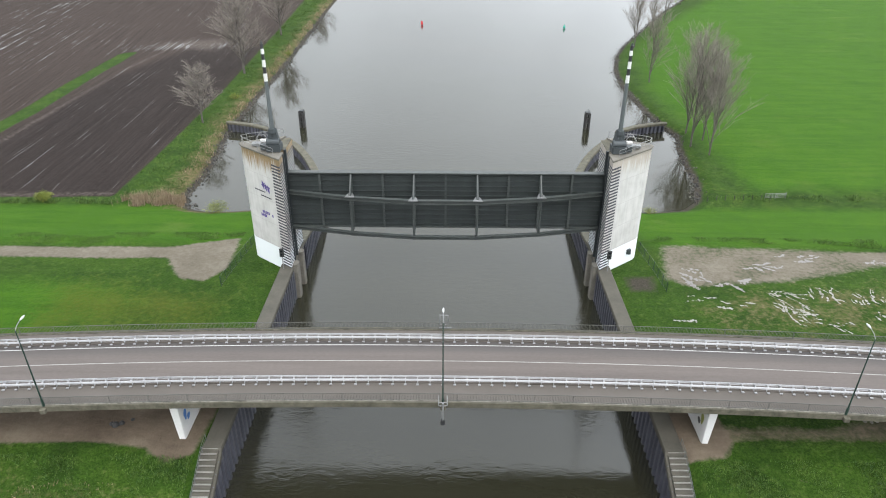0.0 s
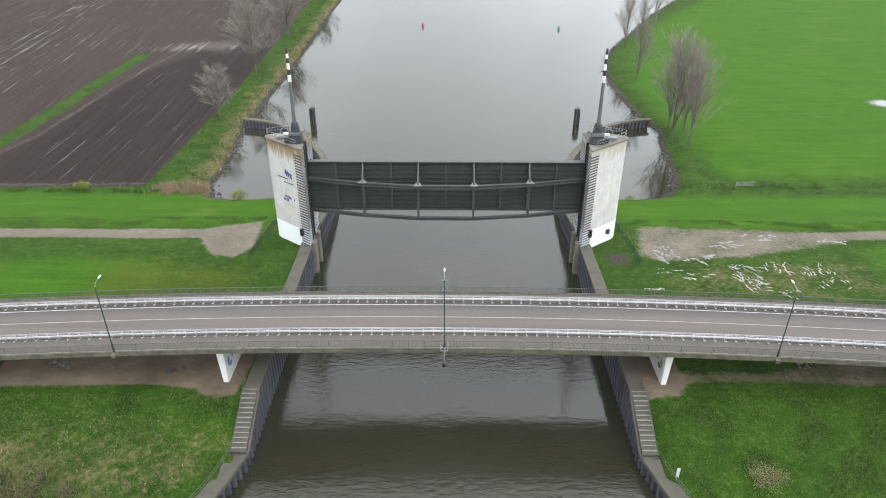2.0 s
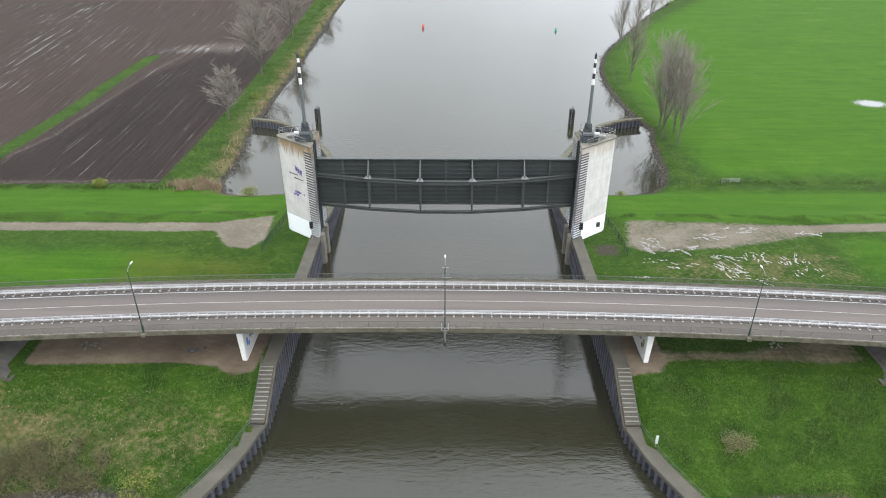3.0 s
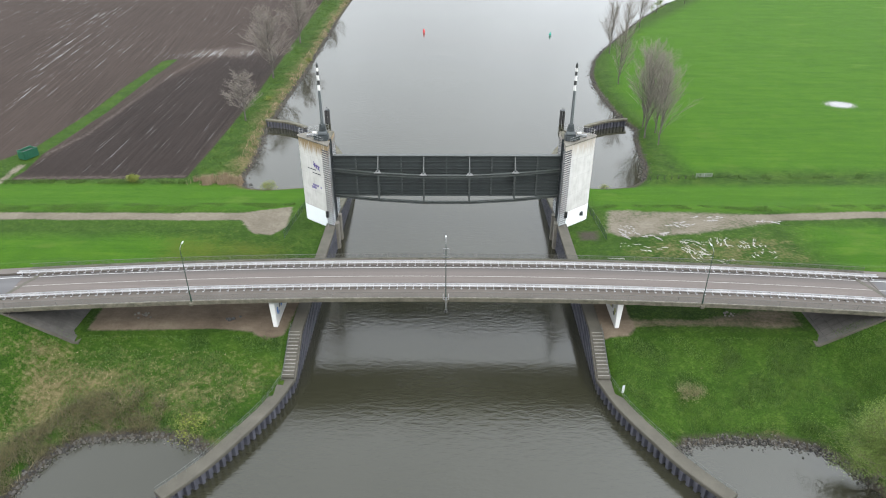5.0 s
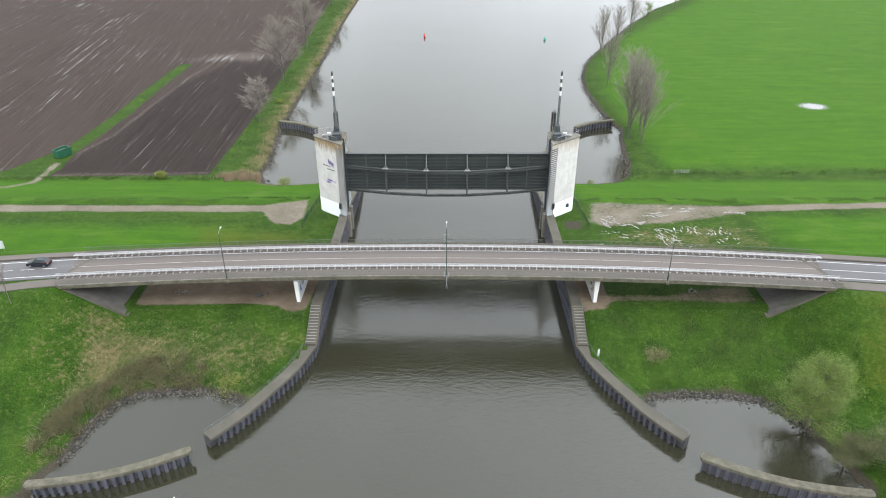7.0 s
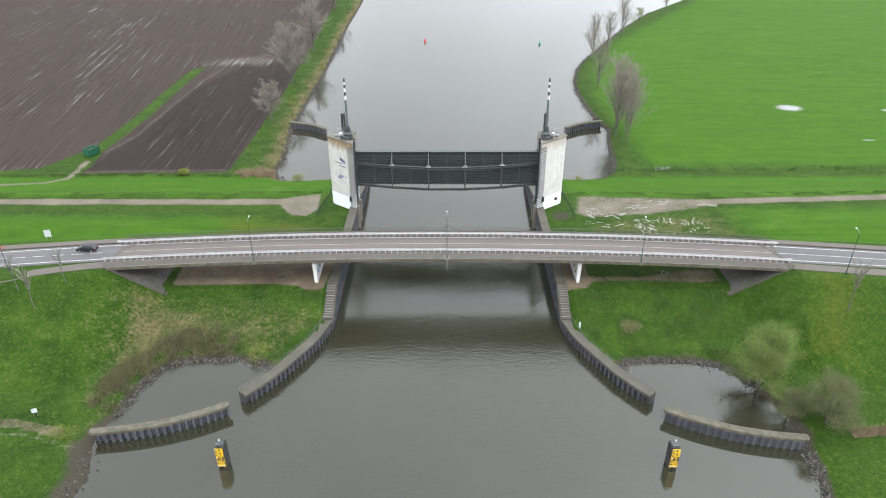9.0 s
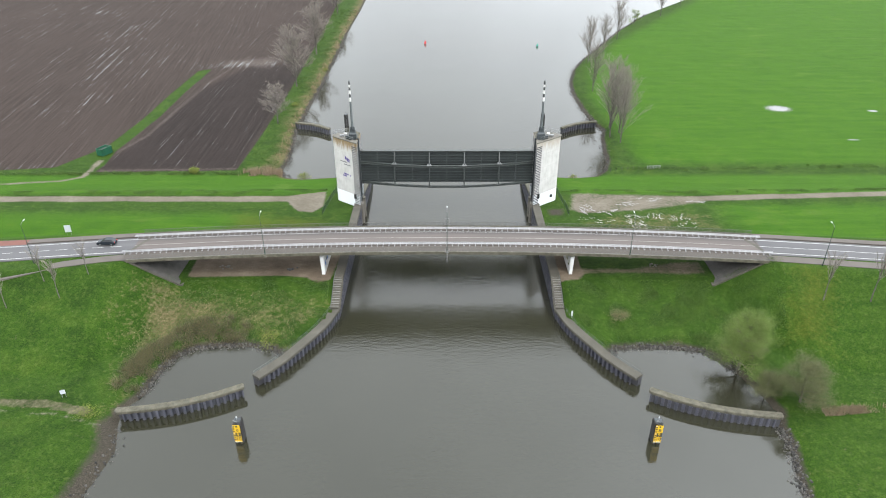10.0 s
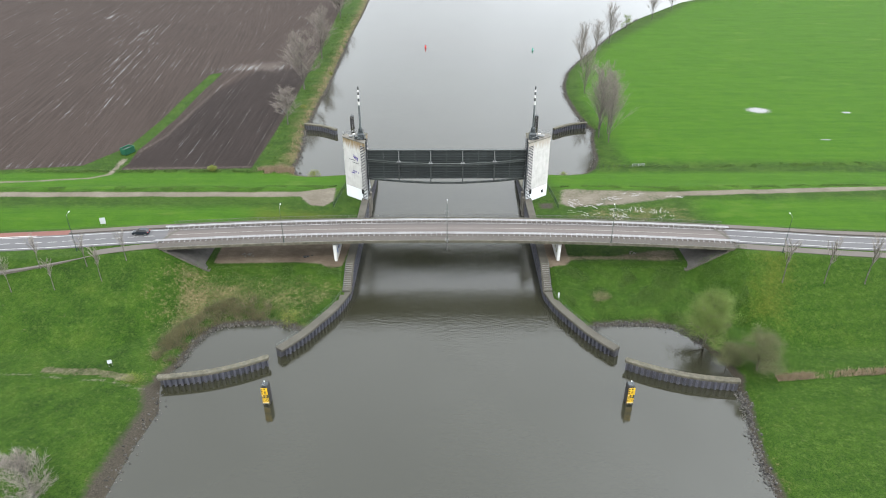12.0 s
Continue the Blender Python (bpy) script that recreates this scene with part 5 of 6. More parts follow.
# ---- trees ----
def grow(seed, height, trunk_r, spread, upright, levels=4, forks=(5, 6, 5), clear=0.22, lean=0.0):
    """Limbs and twigs of a bare tree as two shapes, the tips of the twigs, all round the origin."""
    rnd = random.Random(seed)
    limbs, twigs, tips = Shape(), Shape(), []

    def shoot(p, d, length, r, level):
        n = 4 if level == 0 else 3 if level == 1 else 2
        q, dd = Vector(p), Vector(d)
        pts = [q.copy()]
        for i in range(n):
            bend = Vector((rnd.uniform(-1, 1), rnd.uniform(-1, 1), rnd.uniform(-0.3, 1) * upright)) * (0.05 if level == 0 else 0.2)
            dd = (dd + bend).normalized()
            a, b = r * (1 - 0.75 * i / n), r * (1 - 0.75 * (i + 1) / n)
            step = q + dd * (length / n)
            (limbs if level < 2 else twigs).tube(q, step, a, b, 6 if level == 0 else 4 if level == 1 else 3, caps=False)
            q = step
            pts.append(q.copy())
        if level >= levels - 1:
            tips.append(q)
            return
        k = forks[min(level, len(forks) - 1)]
        k = k + rnd.randint(-1, 1) if level else k * 2
        for j in range(k):
            u = (clear if level == 0 else 0.2) + (1 - (clear if level == 0 else 0.2)) * (j + rnd.random()) / k
            f = u * n
            i = min(int(f), n - 1)
            base = pts[i].lerp(pts[i + 1], f - i)
            az = rnd.uniform(0, 2 * math.pi)
            along = (pts[i + 1] - pts[i]).normalized()
            out = Vector((math.cos(az), math.sin(az), 0))
            nd = (along * rnd.uniform(0.5, 1.0) * (0.6 + upright) + out * spread * rnd.uniform(0.6, 1.2)).normalized()
            ln = length * (rnd.uniform(0.34, 0.52) if level == 0 else rnd.uniform(0.4, 0.62)) * (1.15 - 0.6 * u if level == 0 else 1)
            shoot(base, nd, ln, max(r * (1 - 0.7 * u) * 0.5, 0.028), level + 1)

    shoot((0, 0, -0.3), Vector((lean, 0, 1)).normalized(), height * 0.92, trunk_r, 0)
    return limbs, twigs, tips


def leaf_cloud(seed, centres, per, size, spread):
    rnd, s = random.Random(seed), Shape()
    for c in centres:
        for _ in range(per):
            p = c + Vector((rnd.gauss(0, spread), rnd.gauss(0, spread), rnd.gauss(0, spread * 0.8)))
            a = Vector((rnd.uniform(-1, 1), rnd.uniform(-1, 1), rnd.uniform(-0.6, 1))).normalized() * size * rnd.uniform(0.5, 1.3)
            b = a.cross(Vector((rnd.uniform(-1, 1), rnd.uniform(-1, 1), rnd.uniform(-1, 1)))).normalized() * size * 0.45
            s.add([p - a, p + b, p + a, p - b], [(0, 1, 2, 3)])
    return s


def tree_thing(name, label, category, seed, height, trunk_r, spread, upright, group="", leaves=None, per=3, size=0.12, scatter=0.35, **more):
    limbs, twigs, tips = grow(seed, height, trunk_r, spread, upright, **more)
    root = thing(name, label, category, None, group)
    part("trunk", limbs, "bark", root, "grey furrowed trunk and limbs")
    part("crown", twigs, "sprout" if leaves else "twig", root, "fine olive sprouting twigs" if leaves else "fine bare pale twigs")
    if leaves:
        part("young_leaves", leaf_cloud(seed, tips, per, size, scatter), leaves, root, "fresh young leaves")
    return root


def plant(ob, x, y, turn=0.0, size=1.0, tall=1.0, copy=True):
    m = pose(x, y, land_z(x, y), 0, 0, turn) @ Matrix.Diagonal((size, size, size * tall, 1))
    if copy:
        made = copy_thing(ob, pose(x, y, land_z(x, y), 0, 0, turn))
        made.scale = (size, size, size * tall)
        return made
    ob.matrix_world = m
    return ob


BANK_A = tree_thing("poplar_tree", "tall bare grey poplar on the grassy river bank", "tree", 11, 24, 0.42, 0.8, 0.68, "bank trees", forks=(14, 11, 12), clear=0.14)
plant(BANK_A, -69.3, 175.5, 0, 1.0, copy=False)
plant(BANK_A, -70.6, 238, 130, 1.02)
plant(BANK_A, -76, 357, 50, 0.95)
plant(BANK_A, -83, 385, 200, 0.9)
SMALL_A = tree_thing("bare_tree", "bare pale tree with spreading branches on the bank", "tree", 5, 15, 0.26, 0.85, 0.5, "bank trees", forks=(11, 9, 10), clear=0.16)
plant(SMALL_A, -66.6, 123.2, 0, copy=False)
POP = tree_thing("poplar_tree", "tall slender bare poplar with upright twigs beside the river", "tree", 21, 25, 0.26, 0.55, 0.85, "poplars by the meadow", forks=(14, 8, 8), clear=0.08)
plant(POP, 61.0, 107.5, 0, copy=False)
plant(POP, 63.6, 101.5, 80, 0.85)
plant(POP, 63.0, 118.0, 200, 0.95)
plant(POP, 65.4, 112.0, 140, 0.88)
plant(POP, 66.0, 167, 40, 0.80)
plant(POP, 73.0, 217, 170, 0.82)
plant(POP, 85.5, 240, 90, 0.72)
plant(POP, 100.5, 273, 10, 0.85)
plant(POP, 147, 348, 120, 0.85)
plant(POP, 172, 386, 250, 0.8)
plant(POP, 214, 432, 30, 0.8)
ROUND = tree_thing("willow_bush", "round light green budding willow on the river bank", "bush", 31, 9, 0.25, 1.0, 0.1, "", "bud", 5, 0.22, 0.5, forks=(7, 5, 4), clear=0.08)
plant(ROUND, 121.5, 318, 0, copy=False)
WILLOW = tree_thing("willow_tree", "broad willow with fresh pale green leaves at the pool", "tree", 41, 12, 0.34, 0.95, 0.35, "", "bud", 60, 0.085, 0.6, forks=(11, 7, 6), clear=0.06)
plant(WILLOW, 58.5, -25.6, 0, 1.02, copy=False)
THICKET = tree_thing("willow_tree", "brown-green budding willow thicket at the pool", "tree", 43, 9.5, 0.22, 1.1, 0.15, "", "olive", 22, 0.10, 0.5, forks=(12, 7, 6), clear=0.03)
plant(THICKET, 66.0, -36.0, 30, 1.0, copy=False)
plant(THICKET, 60.6, -33.5, 100, 0.62)
plant(THICKET, 62.4, -22.6, 200, 0.5)
NEARTREE = tree_thing("budding_tree", "pale grey many-branched bare tree on the near bank", "tree", 47, 11, 0.22, 0.8, 0.55, forks=(13, 10, 12), clear=0.05)
plant(NEARTREE, -69.6, -70.5, 0, copy=False)
YOUNG = tree_thing("young_tree", "slender bare young tree on the road embankment", "tree", 51, 8.0, 0.11, 0.36, 0.85, "embankment trees", forks=(5, 4, 4), clear=0.34)
plant(YOUNG, -78.8, -6.2, 0, 0.95, copy=False)
for k, (x, y) in enumerate([(-87.7, -8.2), (-98.5, -9.2), (-82.9, -12.0), (-93.2, -14.5), (-103.0, -15.4), (-112, -11), (80.2, -12.1), (89.9, -12.7), (99.3, -13.1)]):
    plant(YOUNG, x, y, 47 * k, 1.0 + 0.06 * (k % 3) + (0.35 if x > 0 else 0))


# ---- bushes ----
def bush(name, label, seed, radius, height, mat, count, leaf, group=""):
    """A low bush: a few stems and a cloud of small leaves with an uneven outline."""
    rnd = random.Random(seed)
    root = thing(name, label, "bush", None, group)
    stems, heads = Shape(), []
    for _ in range(22):
        az, out = rnd.uniform(0, 2 * math.pi), radius * math.sqrt(rnd.random())
        tip = Vector((math.cos(az) * out, math.sin(az) * out, height * rnd.uniform(0.5, 1.0) * (1.1 - 0.5 * out / radius)))
        stems.tube((tip.x * 0.2, tip.y * 0.2, -0.1), tip, 0.04, 0.012, 4, False)
        heads += [tip, tip * 0.75]
    part("stems", stems, "bramble", root)
    part("foliage", leaf_cloud(seed, heads, count, leaf, radius * 0.22), mat, root)
    return root


B1 = bush("bush", "small fresh green bush at the field edge", 61, 1.5, 2.2, "leaf", 26, 0.16)
plant(B1, -83.2, 73.0, 0, copy=False)
B2 = bush("bush", "yellow-green willow bush at the water's edge", 63, 2.2, 1.9, "leaf", 26, 0.13, "pool bushes")
plant(B2, -46.5, 70.0, 0, copy=False)
plant(B2, 41.5, 71.0, 90, 0.6)
plant(B2, -64.0, 146.0, 40, 0.8)
plant(B2, -60.5, 205.0, 10, 0.7)
B3 = bush("bush", "yellow-green bush on the stony shore of the pool", 65, 2.6, 1.8, "leaf", 22, 0.12, "pool bushes")
plant(B3, -38.0, -17.0, 0, copy=False)
plant(B3, -66.0, -39.6, 70, 0.75)
B4 = bush("bush", "pale olive shrub on the grass slope", 67, 2.0, 1.9, "straw", 46, 0.09)
plant(B4, 37.6, -11.0, 0, copy=False)


# ---- rough vegetation that nobody could count ----
def blades(name, label, category, mat, seed, spots, tall, wide, lean=0.35):
    rnd, s = random.Random(seed), Shape()
    for x, y, z in spots:
        h = tall * rnd.uniform(0.5, 1.25)
        az = rnd.uniform(0, 2 * math.pi)
        dx, dy = math.cos(az) * wide, math.sin(az) * wide
        lx, ly = rnd.gauss(0, lean) * h, rnd.gauss(0, lean) * h
        s.add([(x - dx, y - dy, z - 0.05), (x + dx, y + dy, z - 0.05), (x + lx, y + ly, z + h)], [(0, 1, 2)])
    me = bpy.data.meshes.new(name)
    me.from_pydata(s.v, [], s.f)
    me.materials.append(M[mat])
    return tagged(new(name, me), label, category, kind="stuff")


def sow(seed, ring, count, keep=lambda x, y: True):
    rng = np.random.default_rng(seed)
    xs, ys = [p[0] for p in ring], [p[1] for p in ring]
    px, py = rng.uniform(min(xs), max(xs), count), rng.uniform(min(ys), max(ys), count)
    ok = inside(px, py, ring)
    px, py = px[ok], py[ok]
    h, d, water = ground_height(px, py)
    patch = np.array([noise.noise(Vector((x * 0.25, y * 0.25, seed))) for x, y in zip(px, py)])
    ok = ~water & (h > 0.02) & (rng.random(len(patch)) < 0.35 + 1.4 * patch)
    return list(zip(px[ok], py[ok], h[ok]))


BRAMBLES = [(-63, -35), (-59, -32), (-58, -25), (-55.5, -20.5), (-51, -18.2), (-43, -17.6), (-42.4, -13), (-46, -10.4), (-53, -11), (-58, -14), (-63, -20), (-66, -29)]
spots = sow(3, BRAMBLES, 22000)
blades("bramble_thicket", "brown tangled bramble thicket on the pool's bank", "brambles", "bramble", 3, spots, 1.3, 0.06, 0.7)
tops = [Vector((x, y, z + random.Random(i).uniform(0.3, 1.5))) for i, (x, y, z) in enumerate(spots) if i % 3 == 0]
lv = leaf_cloud(8, tops, 26, 0.085, 0.42)
me = bpy.data.meshes.new("bramble_leaves")
me.from_pydata(lv.v, [], lv.f)
me.materials.append(M["bramleaf"])
tagged(new("bramble_leaves", me), "dull olive bramble leaves over the thicket", "brambles", kind="stuff")
blades("reed_bed", "dry tan reeds beside the upstream pool", "reeds", "reed", 5, sow(5, [(-68, 70.5), (-54, 70.0), (-54.5, 76), (-60, 77), (-67, 74)], 9000), 1.7, 0.05, 0.22)
blades("reed_bed", "dry tan reeds in the meadow ditch", "reeds", "reed", 6, [p for k in (6, 26, 46) for p in sow(k, [(69, -39.8), (140, -33.6), (140, -31.6), (69, -37.9)], 26000)], 1.0, 0.06, 0.3)
LEFT_BANK = [(-58, 73), (-54.5, 86), (-57, 108), (-58, 125), (-59, 175), (-61, 245), (-62.5, 375), (-80, 375), (-73.5, 245), (-69.5, 160), (-69.5, 108), (-69.5, 76)]
blades("bank_grass", "rough tufted grass along the river bank", "grass", "grassblade", 7, sow(7, LEFT_BANK, 60000), 0.55, 0.08, 0.5)
blades("bank_reeds", "dry stalks along the river bank", "reeds", "reed", 9, sow(9, [(-54, 73), (-55, 88), (-57, 108), (-58, 126), (-59, 175), (-61, 245), (-62, 375), (-66, 375), (-64, 245), (-62, 160), (-61, 110), (-59, 80)], 18000), 0.9, 0.09, 0.4)
blades("slope_grass", "tall uneven grass on the slope below the bridge", "grass", "grassblade", 10, sow(10, [(-66, 0), (-27, 0), (-27, -12), (-34, -20), (-56, -20), (-66, -28)], 70000), 0.30, 0.05, 0.5)
blades("slope_grass", "tall uneven grass on the slope below the bridge", "grass", "grassblade", 12, sow(12, [(27.5, 0), (76, 0), (70, -20), (56, -20), (34, -19), (28, -10)], 70000), 0.30, 0.05, 0.5)
blades("dry_grass", "bleached dry grass tufts on the slope", "grass", "reed", 13, sow(13, [(-66, -3), (-34, -3), (-29, -9), (-34, -17), (-44, -13), (-58, -8), (-64, -22), (-68, -24)], 5000), 0.3, 0.05, 0.6)
blades("ditch_grass", "dark coarse grass along the meadow ditch", "grass", "grassblade", 16, sow(16, [(56, 74), (170, 78), (170, 81.5), (56, 77.5)], 9000) + sow(17, [(-150, 71), (-68, 71.5), (-68, 74.5), (-150, 73.5)], 9000), 0.6, 0.08, 0.5)

DIKE = sow(18, [(34, 50.5), (66, 50.0), (74, 48.5), (150, 53.5), (150, 57), (74, 53), (34, 54.5)], 34000) + sow(19, [(-150, 48.6), (-48, 48.2), (-36, 52.5), (-36, 55), (-150, 52)], 34000)
blades("dike_grass", "coarse dark green grass along the foot of the dike", "grass", "grassblade", 18, DIKE, 0.26, 0.06, 0.5)


# ---- pale painted sky reflections and shallow puddles left by high water ----
def ribbons(name, label, category, mat, seed, clusters, wide):
    """Ragged streaks draped on the ground; clusters: centre x, y, spread x, y, heading, streaks, length."""
    rnd, s = random.Random(seed), Shape()
    for cx, cy, sx, sy, heading, count, length in clusters:
        for _ in range(round(count * 1.25)):
            x, y = cx + rnd.uniform(-sx, sx), cy + rnd.uniform(-sy, sy)
            a = radians(heading) + rnd.gauss(0, 0.16)
            n = max(5, int(length * rnd.uniform(0.5, 1.3) / 0.22))
            left, right = [], []
            for k in range(n + 1):
                a += rnd.gauss(0, 0.16)
                x, y = x + 0.22 * math.cos(a) + rnd.gauss(0, 0.04), y + 0.22 * math.sin(a) + rnd.gauss(0, 0.04)
                u = 0.0 if k in (0, n) else wide * 1.7 * rnd.random() ** 1.6
                left.append((x - u * math.sin(a), y + u * math.cos(a)))
                right.append((x + u * math.sin(a), y - u * math.cos(a)))
            pts = left + right
            s.add([(px, py, 0) for px, py in pts], [(k, k + 1, n + 2 + k, n + 1 + k) for k in range(n)])
    px, py = np.array([p[0] for p in s.v]), np.array([p[1] for p in s.v])
    h, d, _ = ground_height(px, py)
    bumps = np.array([noise.noise(Vector((x * 0.09, y * 0.09, 3.0))) for x, y in zip(px, py)])
    s.v = [(x, y, z) for x, y, z in zip(px, py, h + 0.14 * bumps * np.clip(d / 4, 0, 1) + 0.035)]
    tagged(new(name, s.mesh(name, mat)), label, category, kind="stuff")


# these streaks stand for sky mirrored in standing water and wheel tracks
ribbons("glint_streaks", "wet streaks in the flooded grass, painted pale as reflected sky", "silt", "silt", 4,
        [(36.5, 31.5, 2.5, 1.0, 0, 5, 1.6), (42, 30.5, 3, 1.2, -20, 9, 1.5), (50, 33.5, 2.5, 0.6, 0, 8, 2.2), (50, 30.5, 2.2, 3.2, -58, 9, 4.2),
         (51, 27.5, 1.6, 2.2, -15, 16, 1.3), (56.5, 32, 1.8, 1.6, 70, 9, 2.2), (60.5, 31.5, 2.8, 1.8, 95, 12, 2.0), (65, 31, 1.8, 2.2, 85, 9, 2.0),
         (64, 26.5, 2.8, 1.6, 80, 6, 1.4), (33.5, 25.8, 2.0, 0.3, 0, 7, 0.8), (55, 25, 2.0, 1.0, -35, 6, 1.2)], 0.13)
ribbons("shallow_puddles", "shallow rain puddles on the gravel lot", "puddle", "pool", 24,
        [(38.5, 39.5, 1.6, 2.4, -55, 9, 2.4), (43, 36.5, 3.0, 0.8, 0, 7, 2.4), (50, 42.5, 3.5, 1.2, 0, 6, 2.6), (58, 44.5, 3.5, 1.2, 10, 6, 2.6), (70, 43.6, 2.5, 0.5, 5, 5, 2.0)], 0.24)


# ---- stones along the shores ----
def stone_shapes(seed, line, count, band, size):
    rnd, s = random.Random(seed), Shape()
    pts = [Vector((*p, 0)) for p in line]
    lens = [(b - a).length for a, b in zip(pts, pts[1:])]
    spots = []
    for _ in range(count):
        k = rnd.choices(range(len(lens)), lens)[0]
        p = pts[k].lerp(pts[k + 1], rnd.random())
        spots.append((p.x + rnd.gauss(0, band), p.y + rnd.gauss(0, band)))
    heights = ground_height(np.array([p[0] for p in spots]), np.array([p[1] for p in spots]))[0]
    for (x, y), z in zip(spots, heights):
        r, z = size * rnd.uniform(0.5, 1.4), max(z, -0.42)
        ring = [(math.cos(a) * r * rnd.uniform(0.7, 1.2), math.sin(a) * r * rnd.uniform(0.7, 1.2)) for a in np.linspace(0, 2 * math.pi, 6)[:-1]]
        s.prism([(x + a, y + b) for a, b in ring], z - 0.1, z + r * rnd.uniform(0.5, 1.0), None, [(x + a * 0.55, y + b * 0.55) for a, b in ring])
    return s


def stones(label, seed, line, count, band=0.55, size=0.3):
    s = stone_shapes(seed, line, count, band, size)
    me = bpy.data.meshes.new("bank_stones")
    me.from_pydata(s.v, [], s.f)
    me.materials.append(M["stone"])
    tagged(new("bank_stones", me), label, "stones", kind="stuff")


stones("grey rubble stones along the pool's shore", 1, SHORE_L[7:], 700, 0.55, 0.22)
stones("grey rubble stones along the pool's shore", 2, SHORE_R[9:], 800, 0.55, 0.22)
stones("dark rubble stones along the lower river bank", 3, SHORE_L[2:6], 150, 0.8, 0.2)
stones("dark rubble stones along the lower river bank", 4, SHORE_R[2:7], 700, 0.6, 0.22)
stones("dark rubble stones along the upper river bank", 5, SHORE_R2[3:17], 2600, 0.7, 0.23)
stones("dark rubble stones along the upper river bank", 6, SHORE_L2[3:14], 1200, 0.7, 0.28)


# ---- railings along the near copings ----
for side in (-1, 1):
    for shift in (1.85,):
        pts = [(x, y) for x, y in smooth_line([(side * (a + shift), y) for a, y in NEAR_WALL]) if -32.2 < y < 2]
        if len(pts) < 3:
            continue
        root = thing("quay_railing", "thin grey-green steel railing along the quay coping", "railing", group="quay railings")
        line = resample(pts, 1.5)
        for h in (1.0, 0.55):
            part("rail", Shape().pipe([(p.x, p.y, coping_z(p.y) + h) for p in line], 0.028, 4), "rail", root)
        for p in line:
            part("post", Shape().tube((p.x, p.y, coping_z(p.y) - 0.05), (p.x, p.y, coping_z(p.y) + 1.0), 0.03, 0.03, 4), "rail", root)


# ---- fences beside the towers ----
def mesh_fence(line, label, tall=1.8):
    root = thing("wire_fence", label, "fence", group="tower fences")
    pts = resample(line, 2.2)
    for p in pts:
        z = land_z(p.x, p.y)
        part("post", Shape().tube((p.x, p.y, z - 0.2), (p.x, p.y, z + tall), 0.05, 0.05, 5), "post", root)
    for h in (0.15, tall - 0.05):
        part("wire", Shape().pipe([(p.x, p.y, land_z(p.x, p.y) + h) for p in pts], 0.02, 4), "rail", root)
    wires = Shape()
    for a, b in zip(pts, pts[1:]):
        za, zb = land_z(a.x, a.y), land_z(b.x, b.y)
        for k in range(11):
            u = k / 11
            p, z = a.lerp(b, u), za + (zb - za) * u
            wires.tube((p.x, p.y, z + 0.1), (p.x, p.y, z + tall - 0.05), 0.012, 0.012, 3, False)
    part("wire_mesh", wires, "post", root, "dark green wire mesh", kind="stuff")


mesh_fence([(-34.3, 34.5), (-34.0, 40), (-33.2, 47.5), (-32.4, 53)], "dark green wire mesh fence beside the tower")
mesh_fence([(33.6, 33.8), (33.4, 40), (32.8, 47), (32.2, 54)], "dark green wire mesh fence beside the tower")


# ---- small things on the land ----
def slab_sign(x, y, label, wide, high, post, turn=0.0, mat="signwhite"):
    root = thing("road_sign", label, "sign", pose(x, y, land_z(x, y), 0, 0, turn))
    for sx in (-1, 1):
        part("post", Shape().tube((sx * wide * 0.35, 0, -0.2), (sx * wide * 0.35, 0, post + high * 0.5), 0.04, 0.04, 6), "galv", root)
    part("panel", Shape().box(-wide / 2, wide / 2, -0.06, -0.045 + 0.02, post, post + high), mat, root, "white sign panel")
    return root


slab_sign(-97.0, 20.0, "white sign board on two posts beside the road", 1.5, 1.9, 1.0, 12)
slab_sign(-72.6, -34.8, "small white notice board on posts at the bank", 0.9, 0.9, 0.9, 20)
m = thing("level_marker", "pale blue narrow marker board on the quay railing", "marker", pose(27.3, -10.8, 2.15))
part("board", Shape().box(-0.18, 0.18, -0.03, 0.03, 0.6, 2.0), "signwhite", m)
part("post", Shape().tube((0, 0.07, -0.05), (0, 0.07, 1.9), 0.03, 0.03, 5), "galv", m)

skip = thing("rubbish_skip", "green open steel waste container on the farm track", "container", pose(-120.4, 90.4, land_z(-120.4, 90.4), 0, 0, 68))
part("floor", Shape().box(-2.2, 2.2, -1.3, 1.3, 0.12, 0.22), "green", skip)
for sy in (-1, 1):
    part("side", Shape().box(-2.2, 2.2, sy * 1.3 - 0.06, sy * 1.3 + 0.06, 0.22, 2.5), "green", skip)
    part("top_rim", Shape().box(-2.3, 2.3, sy * 1.3 - 0.1, sy * 1.3 + 0.1, 2.503, 2.63), "green", skip)
    for k in range(6):
        part("rib", Shape().box(-2.1 + k * 0.82, -1.96 + k * 0.82, *sorted((sy * 1.365, sy * 1.46)), 0.2, 2.45), "green", skip)
    part("runner", Shape().box(-2.2, 2.2, sy * 0.8 - 0.1, sy * 0.8 + 0.1, -0.05, 0.12), "black", skip)
for sx in (-1, 1):
    part("end", Shape().box(sx * 2.26 - 0.055, sx * 2.26 + 0.055, -1.23, 1.23, 0.22, 2.5), "green", skip)
# dark block raised near the rim to paint the shaded inside
part("dark_fill", Shape().prism([(-2.15, -1.2), (2.15, -1.2), (2.15, 1.2), (-2.15, 1.2)], 0.23, 2.0, None, [(-2.0, -1.1), (2.05, -1.0), (1.9, 1.1), (-2.0, 1.0)]), "litter", skip, "dark fill standing in for the container's shaded inside")

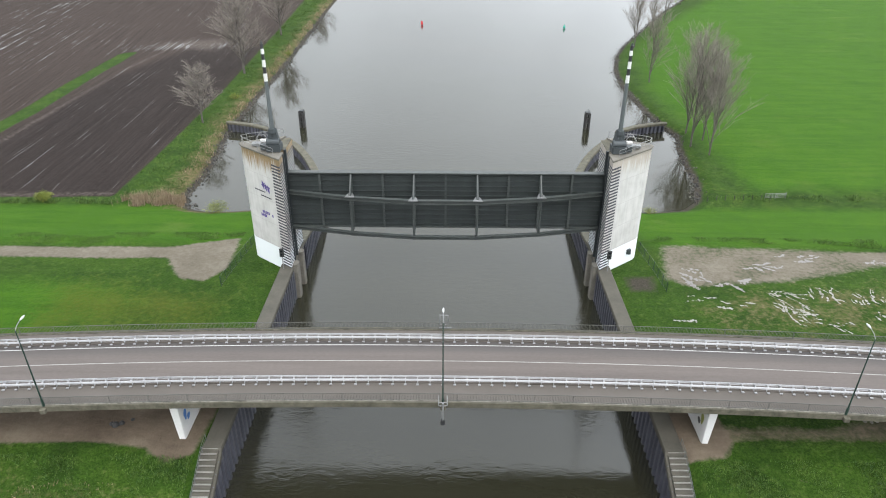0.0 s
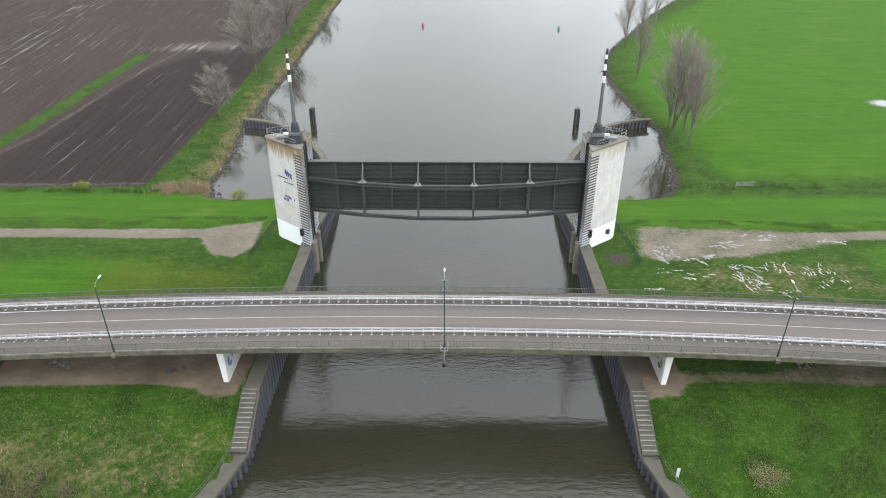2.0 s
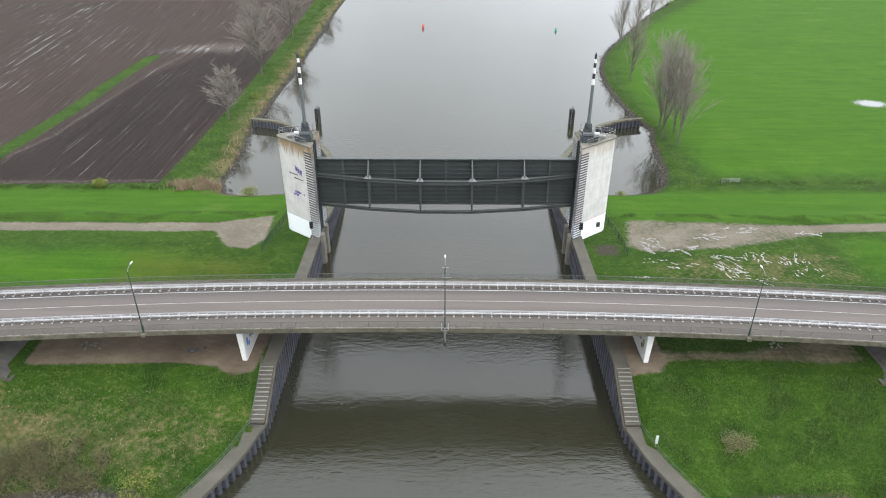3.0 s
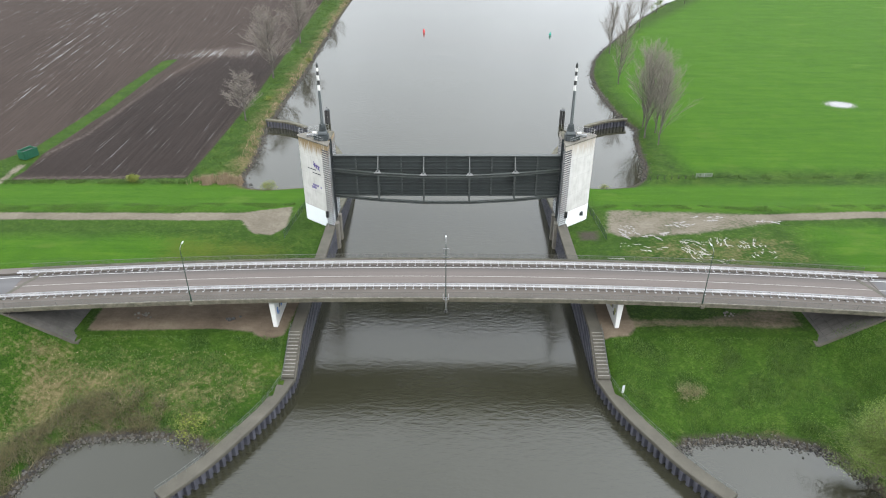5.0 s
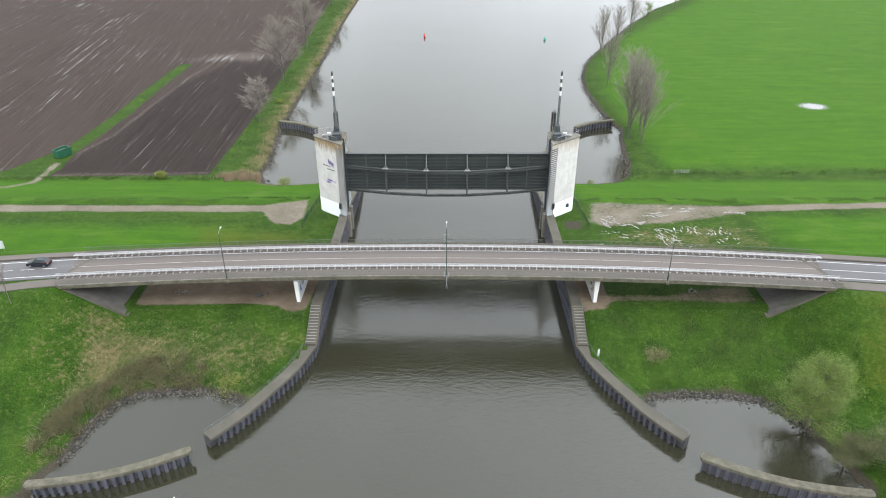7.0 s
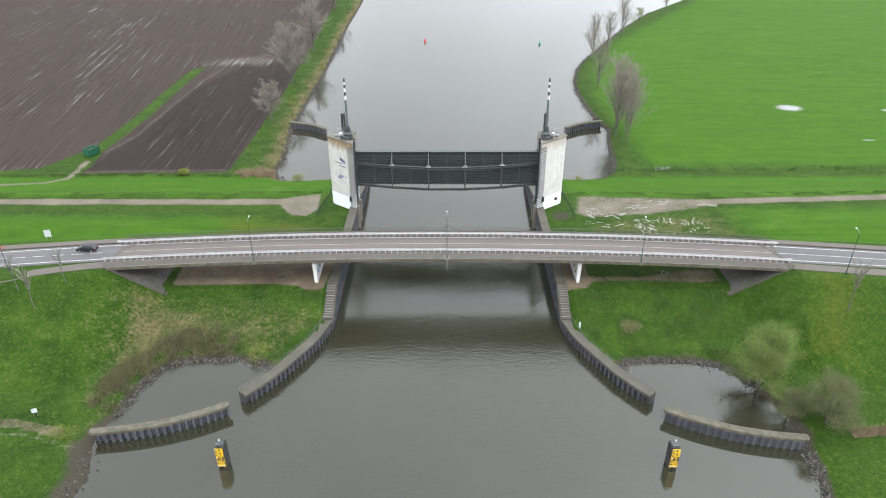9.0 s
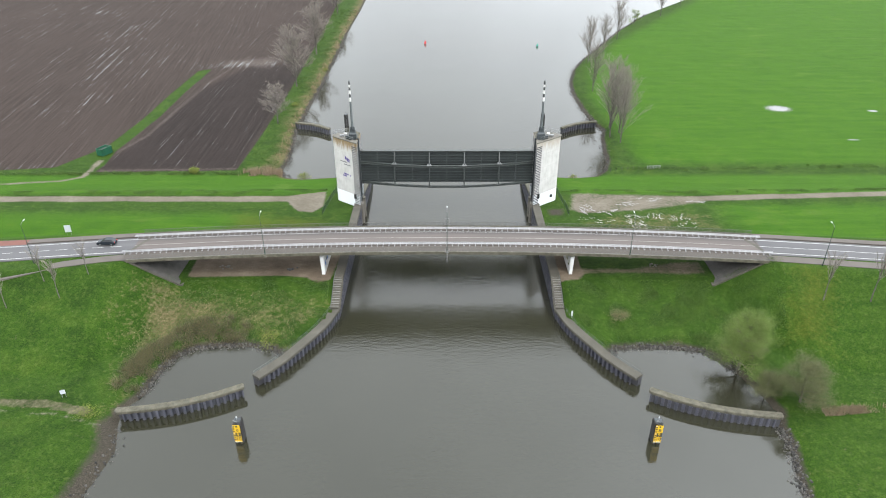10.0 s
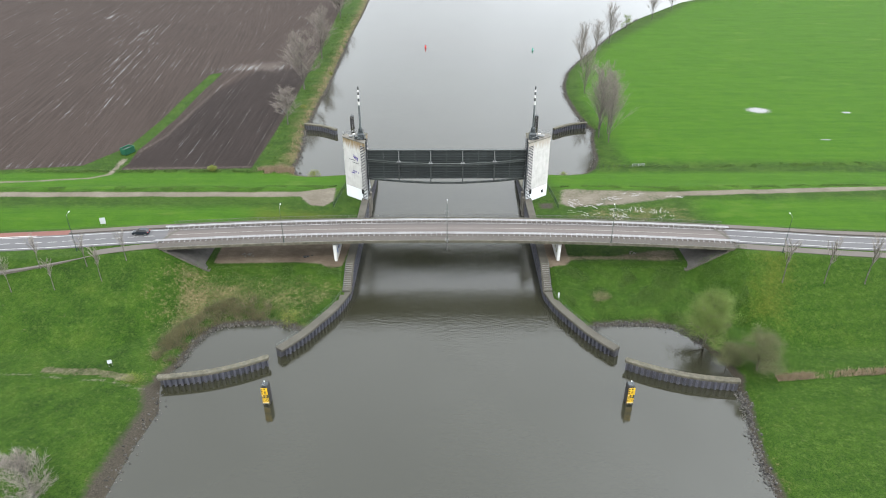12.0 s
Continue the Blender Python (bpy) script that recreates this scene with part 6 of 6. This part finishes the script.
bench = thing("field_gate", "low grey metal field gate by the meadow ditch", "gate", pose(69.0, 76.5, land_z(69.0, 76.5), 0, 0, 4))
for k in range(4):
    part("bar", Shape().tube((-2.2, 0, 0.35 + k * 0.28), (2.2, 0, 0.35 + k * 0.28), 0.04, 0.04, 5), "galv", bench)
for x in (-2.2, 0, 2.2):
    part("post", Shape().tube((x, 0, -0.2), (x, 0, 1.3), 0.06, 0.06, 6), "galv", bench)
for k in range(9):
    x = 52.5 + k * 1.9
    p = thing("fence_post", "weathered wooden fence post by the meadow ditch", "post", pose(x, 75.2 + 0.1 * k, land_z(x, 75.2)), "ditch fence posts")
    part("stake", Shape().tube((0, 0, -0.2), (0.05 * math.sin(k), 0, 1.2), 0.07, 0.06, 6), "timber", p)

bag = thing("rubbish_heap", "small heap of dark rubbish under the bridge", "rubbish", pose(-37.2, 4.2, land_z(-37.2, 4.2)))
for k, (x, y, r) in enumerate([(0, 0, 0.45), (0.6, 0.3, 0.35), (-0.5, 0.2, 0.3), (1.6, 0.9, 0.25)]):
    s = Shape().tube((x, y, -0.05), (x, y, r * 0.7), r, r * 0.8, 8)
    s.tube((x, y, r * 0.7), (x, y, r * 1.1), r * 0.8, r * 0.3, 8)
    part("bag", s, "litter", bag)
for x, y in ((49.2, 6.4), (-52.5, 5.6)):
    p = thing("debris_pile", "pale broken stones lying under the bridge", "debris", pose(x, y, land_z(x, y)))
    rnd = random.Random(int(x))
    for k in range(12):
        a, b, r = rnd.gauss(0, 0.7), rnd.gauss(0, 0.5), rnd.uniform(0.1, 0.28)
        part("stone", Shape().prism([(a + r * math.cos(t), b + r * math.sin(t)) for t in np.linspace(0, 2 * math.pi, 7)[:-1]], -0.05, r * 0.7), "concrete", p)


# ---- car ----
def car(at):
    root = thing("car", "dark grey hatchback car on the road", "car", at)
    prof = [(-2.1, 0.35), (-2.12, 0.75), (-1.95, 0.98), (-0.9, 1.05), (0.9, 1.05), (1.6, 0.93), (2.05, 0.78), (2.12, 0.5), (2.05, 0.32)]
    body = Shape()
    n = len(prof)
    body.add([(x, sy * 0.86, z) for sy in (-1, 1) for x, z in prof], [tuple(range(n)), tuple(range(n, 2 * n))] + [(i, (i + 1) % n, n + (i + 1) % n, n + i) for i in range(n)])
    part("body", body, "carpaint", root, "dark grey car body")
    cab = [(-2.0, 1.0), (-1.6, 1.42), (-0.9, 1.52), (0.2, 1.5), (1.15, 1.0)]
    c = Shape().add([(x, sy * (0.80 if z < 1.2 else 0.64), z) for sy in (-1, 1) for x, z in cab], [tuple(range(5)), tuple(range(5, 10))] + [(i, (i + 1) % 5, 5 + (i + 1) % 5, 5 + i) for i in range(5)])
    part("window_glass", c, "glass", root, "dark car windows")
    part("roof", Shape().add([(x, y, z) for x, z in ((-1.58, 1.44), (-0.9, 1.545), (0.2, 1.525)) for y in (-0.62, 0.62)] + [(x, y, z - 0.03) for x, z in ((-1.58, 1.44), (-0.9, 1.545), (0.2, 1.525)) for y in (-0.62, 0.62)],
         [(0, 1, 3, 2), (2, 3, 5, 4), (6, 7, 9, 8), (8, 9, 11, 10), (0, 1, 7, 6), (4, 5, 11, 10), (0, 2, 8, 6), (2, 4, 10, 8), (1, 3, 9, 7), (3, 5, 11, 9)]), "carpaint", root)
    for x in (-1.3, 1.32):
        for sy in (-1, 1):
            wheel = part("wheel", Shape().tube((x, sy * 0.72, 0.31), (x, sy * 0.88, 0.31), 0.31, 0.31, 14), "tyre", root)
            part("rim", Shape().tube((x, sy * 0.875, 0.31), (x, sy * 0.89, 0.31), 0.2, 0.2, 10), "galv", wheel)
    for sy in (-1, 1):
        part("headlight", Shape().box(2.0, 2.1, sy * 0.62 - 0.16, sy * 0.62 + 0.16, 0.62, 0.76), "lens", root)
        part("tail_light", Shape().box(-2.13, -2.05, sy * 0.66 - 0.12, sy * 0.66 + 0.12, 0.78, 0.95), "red", root)
    return root


car(pose(-79.5, 9.3 + road_y(-79.5), road_z(-79.5) + 0.04, 0, 0, 180))
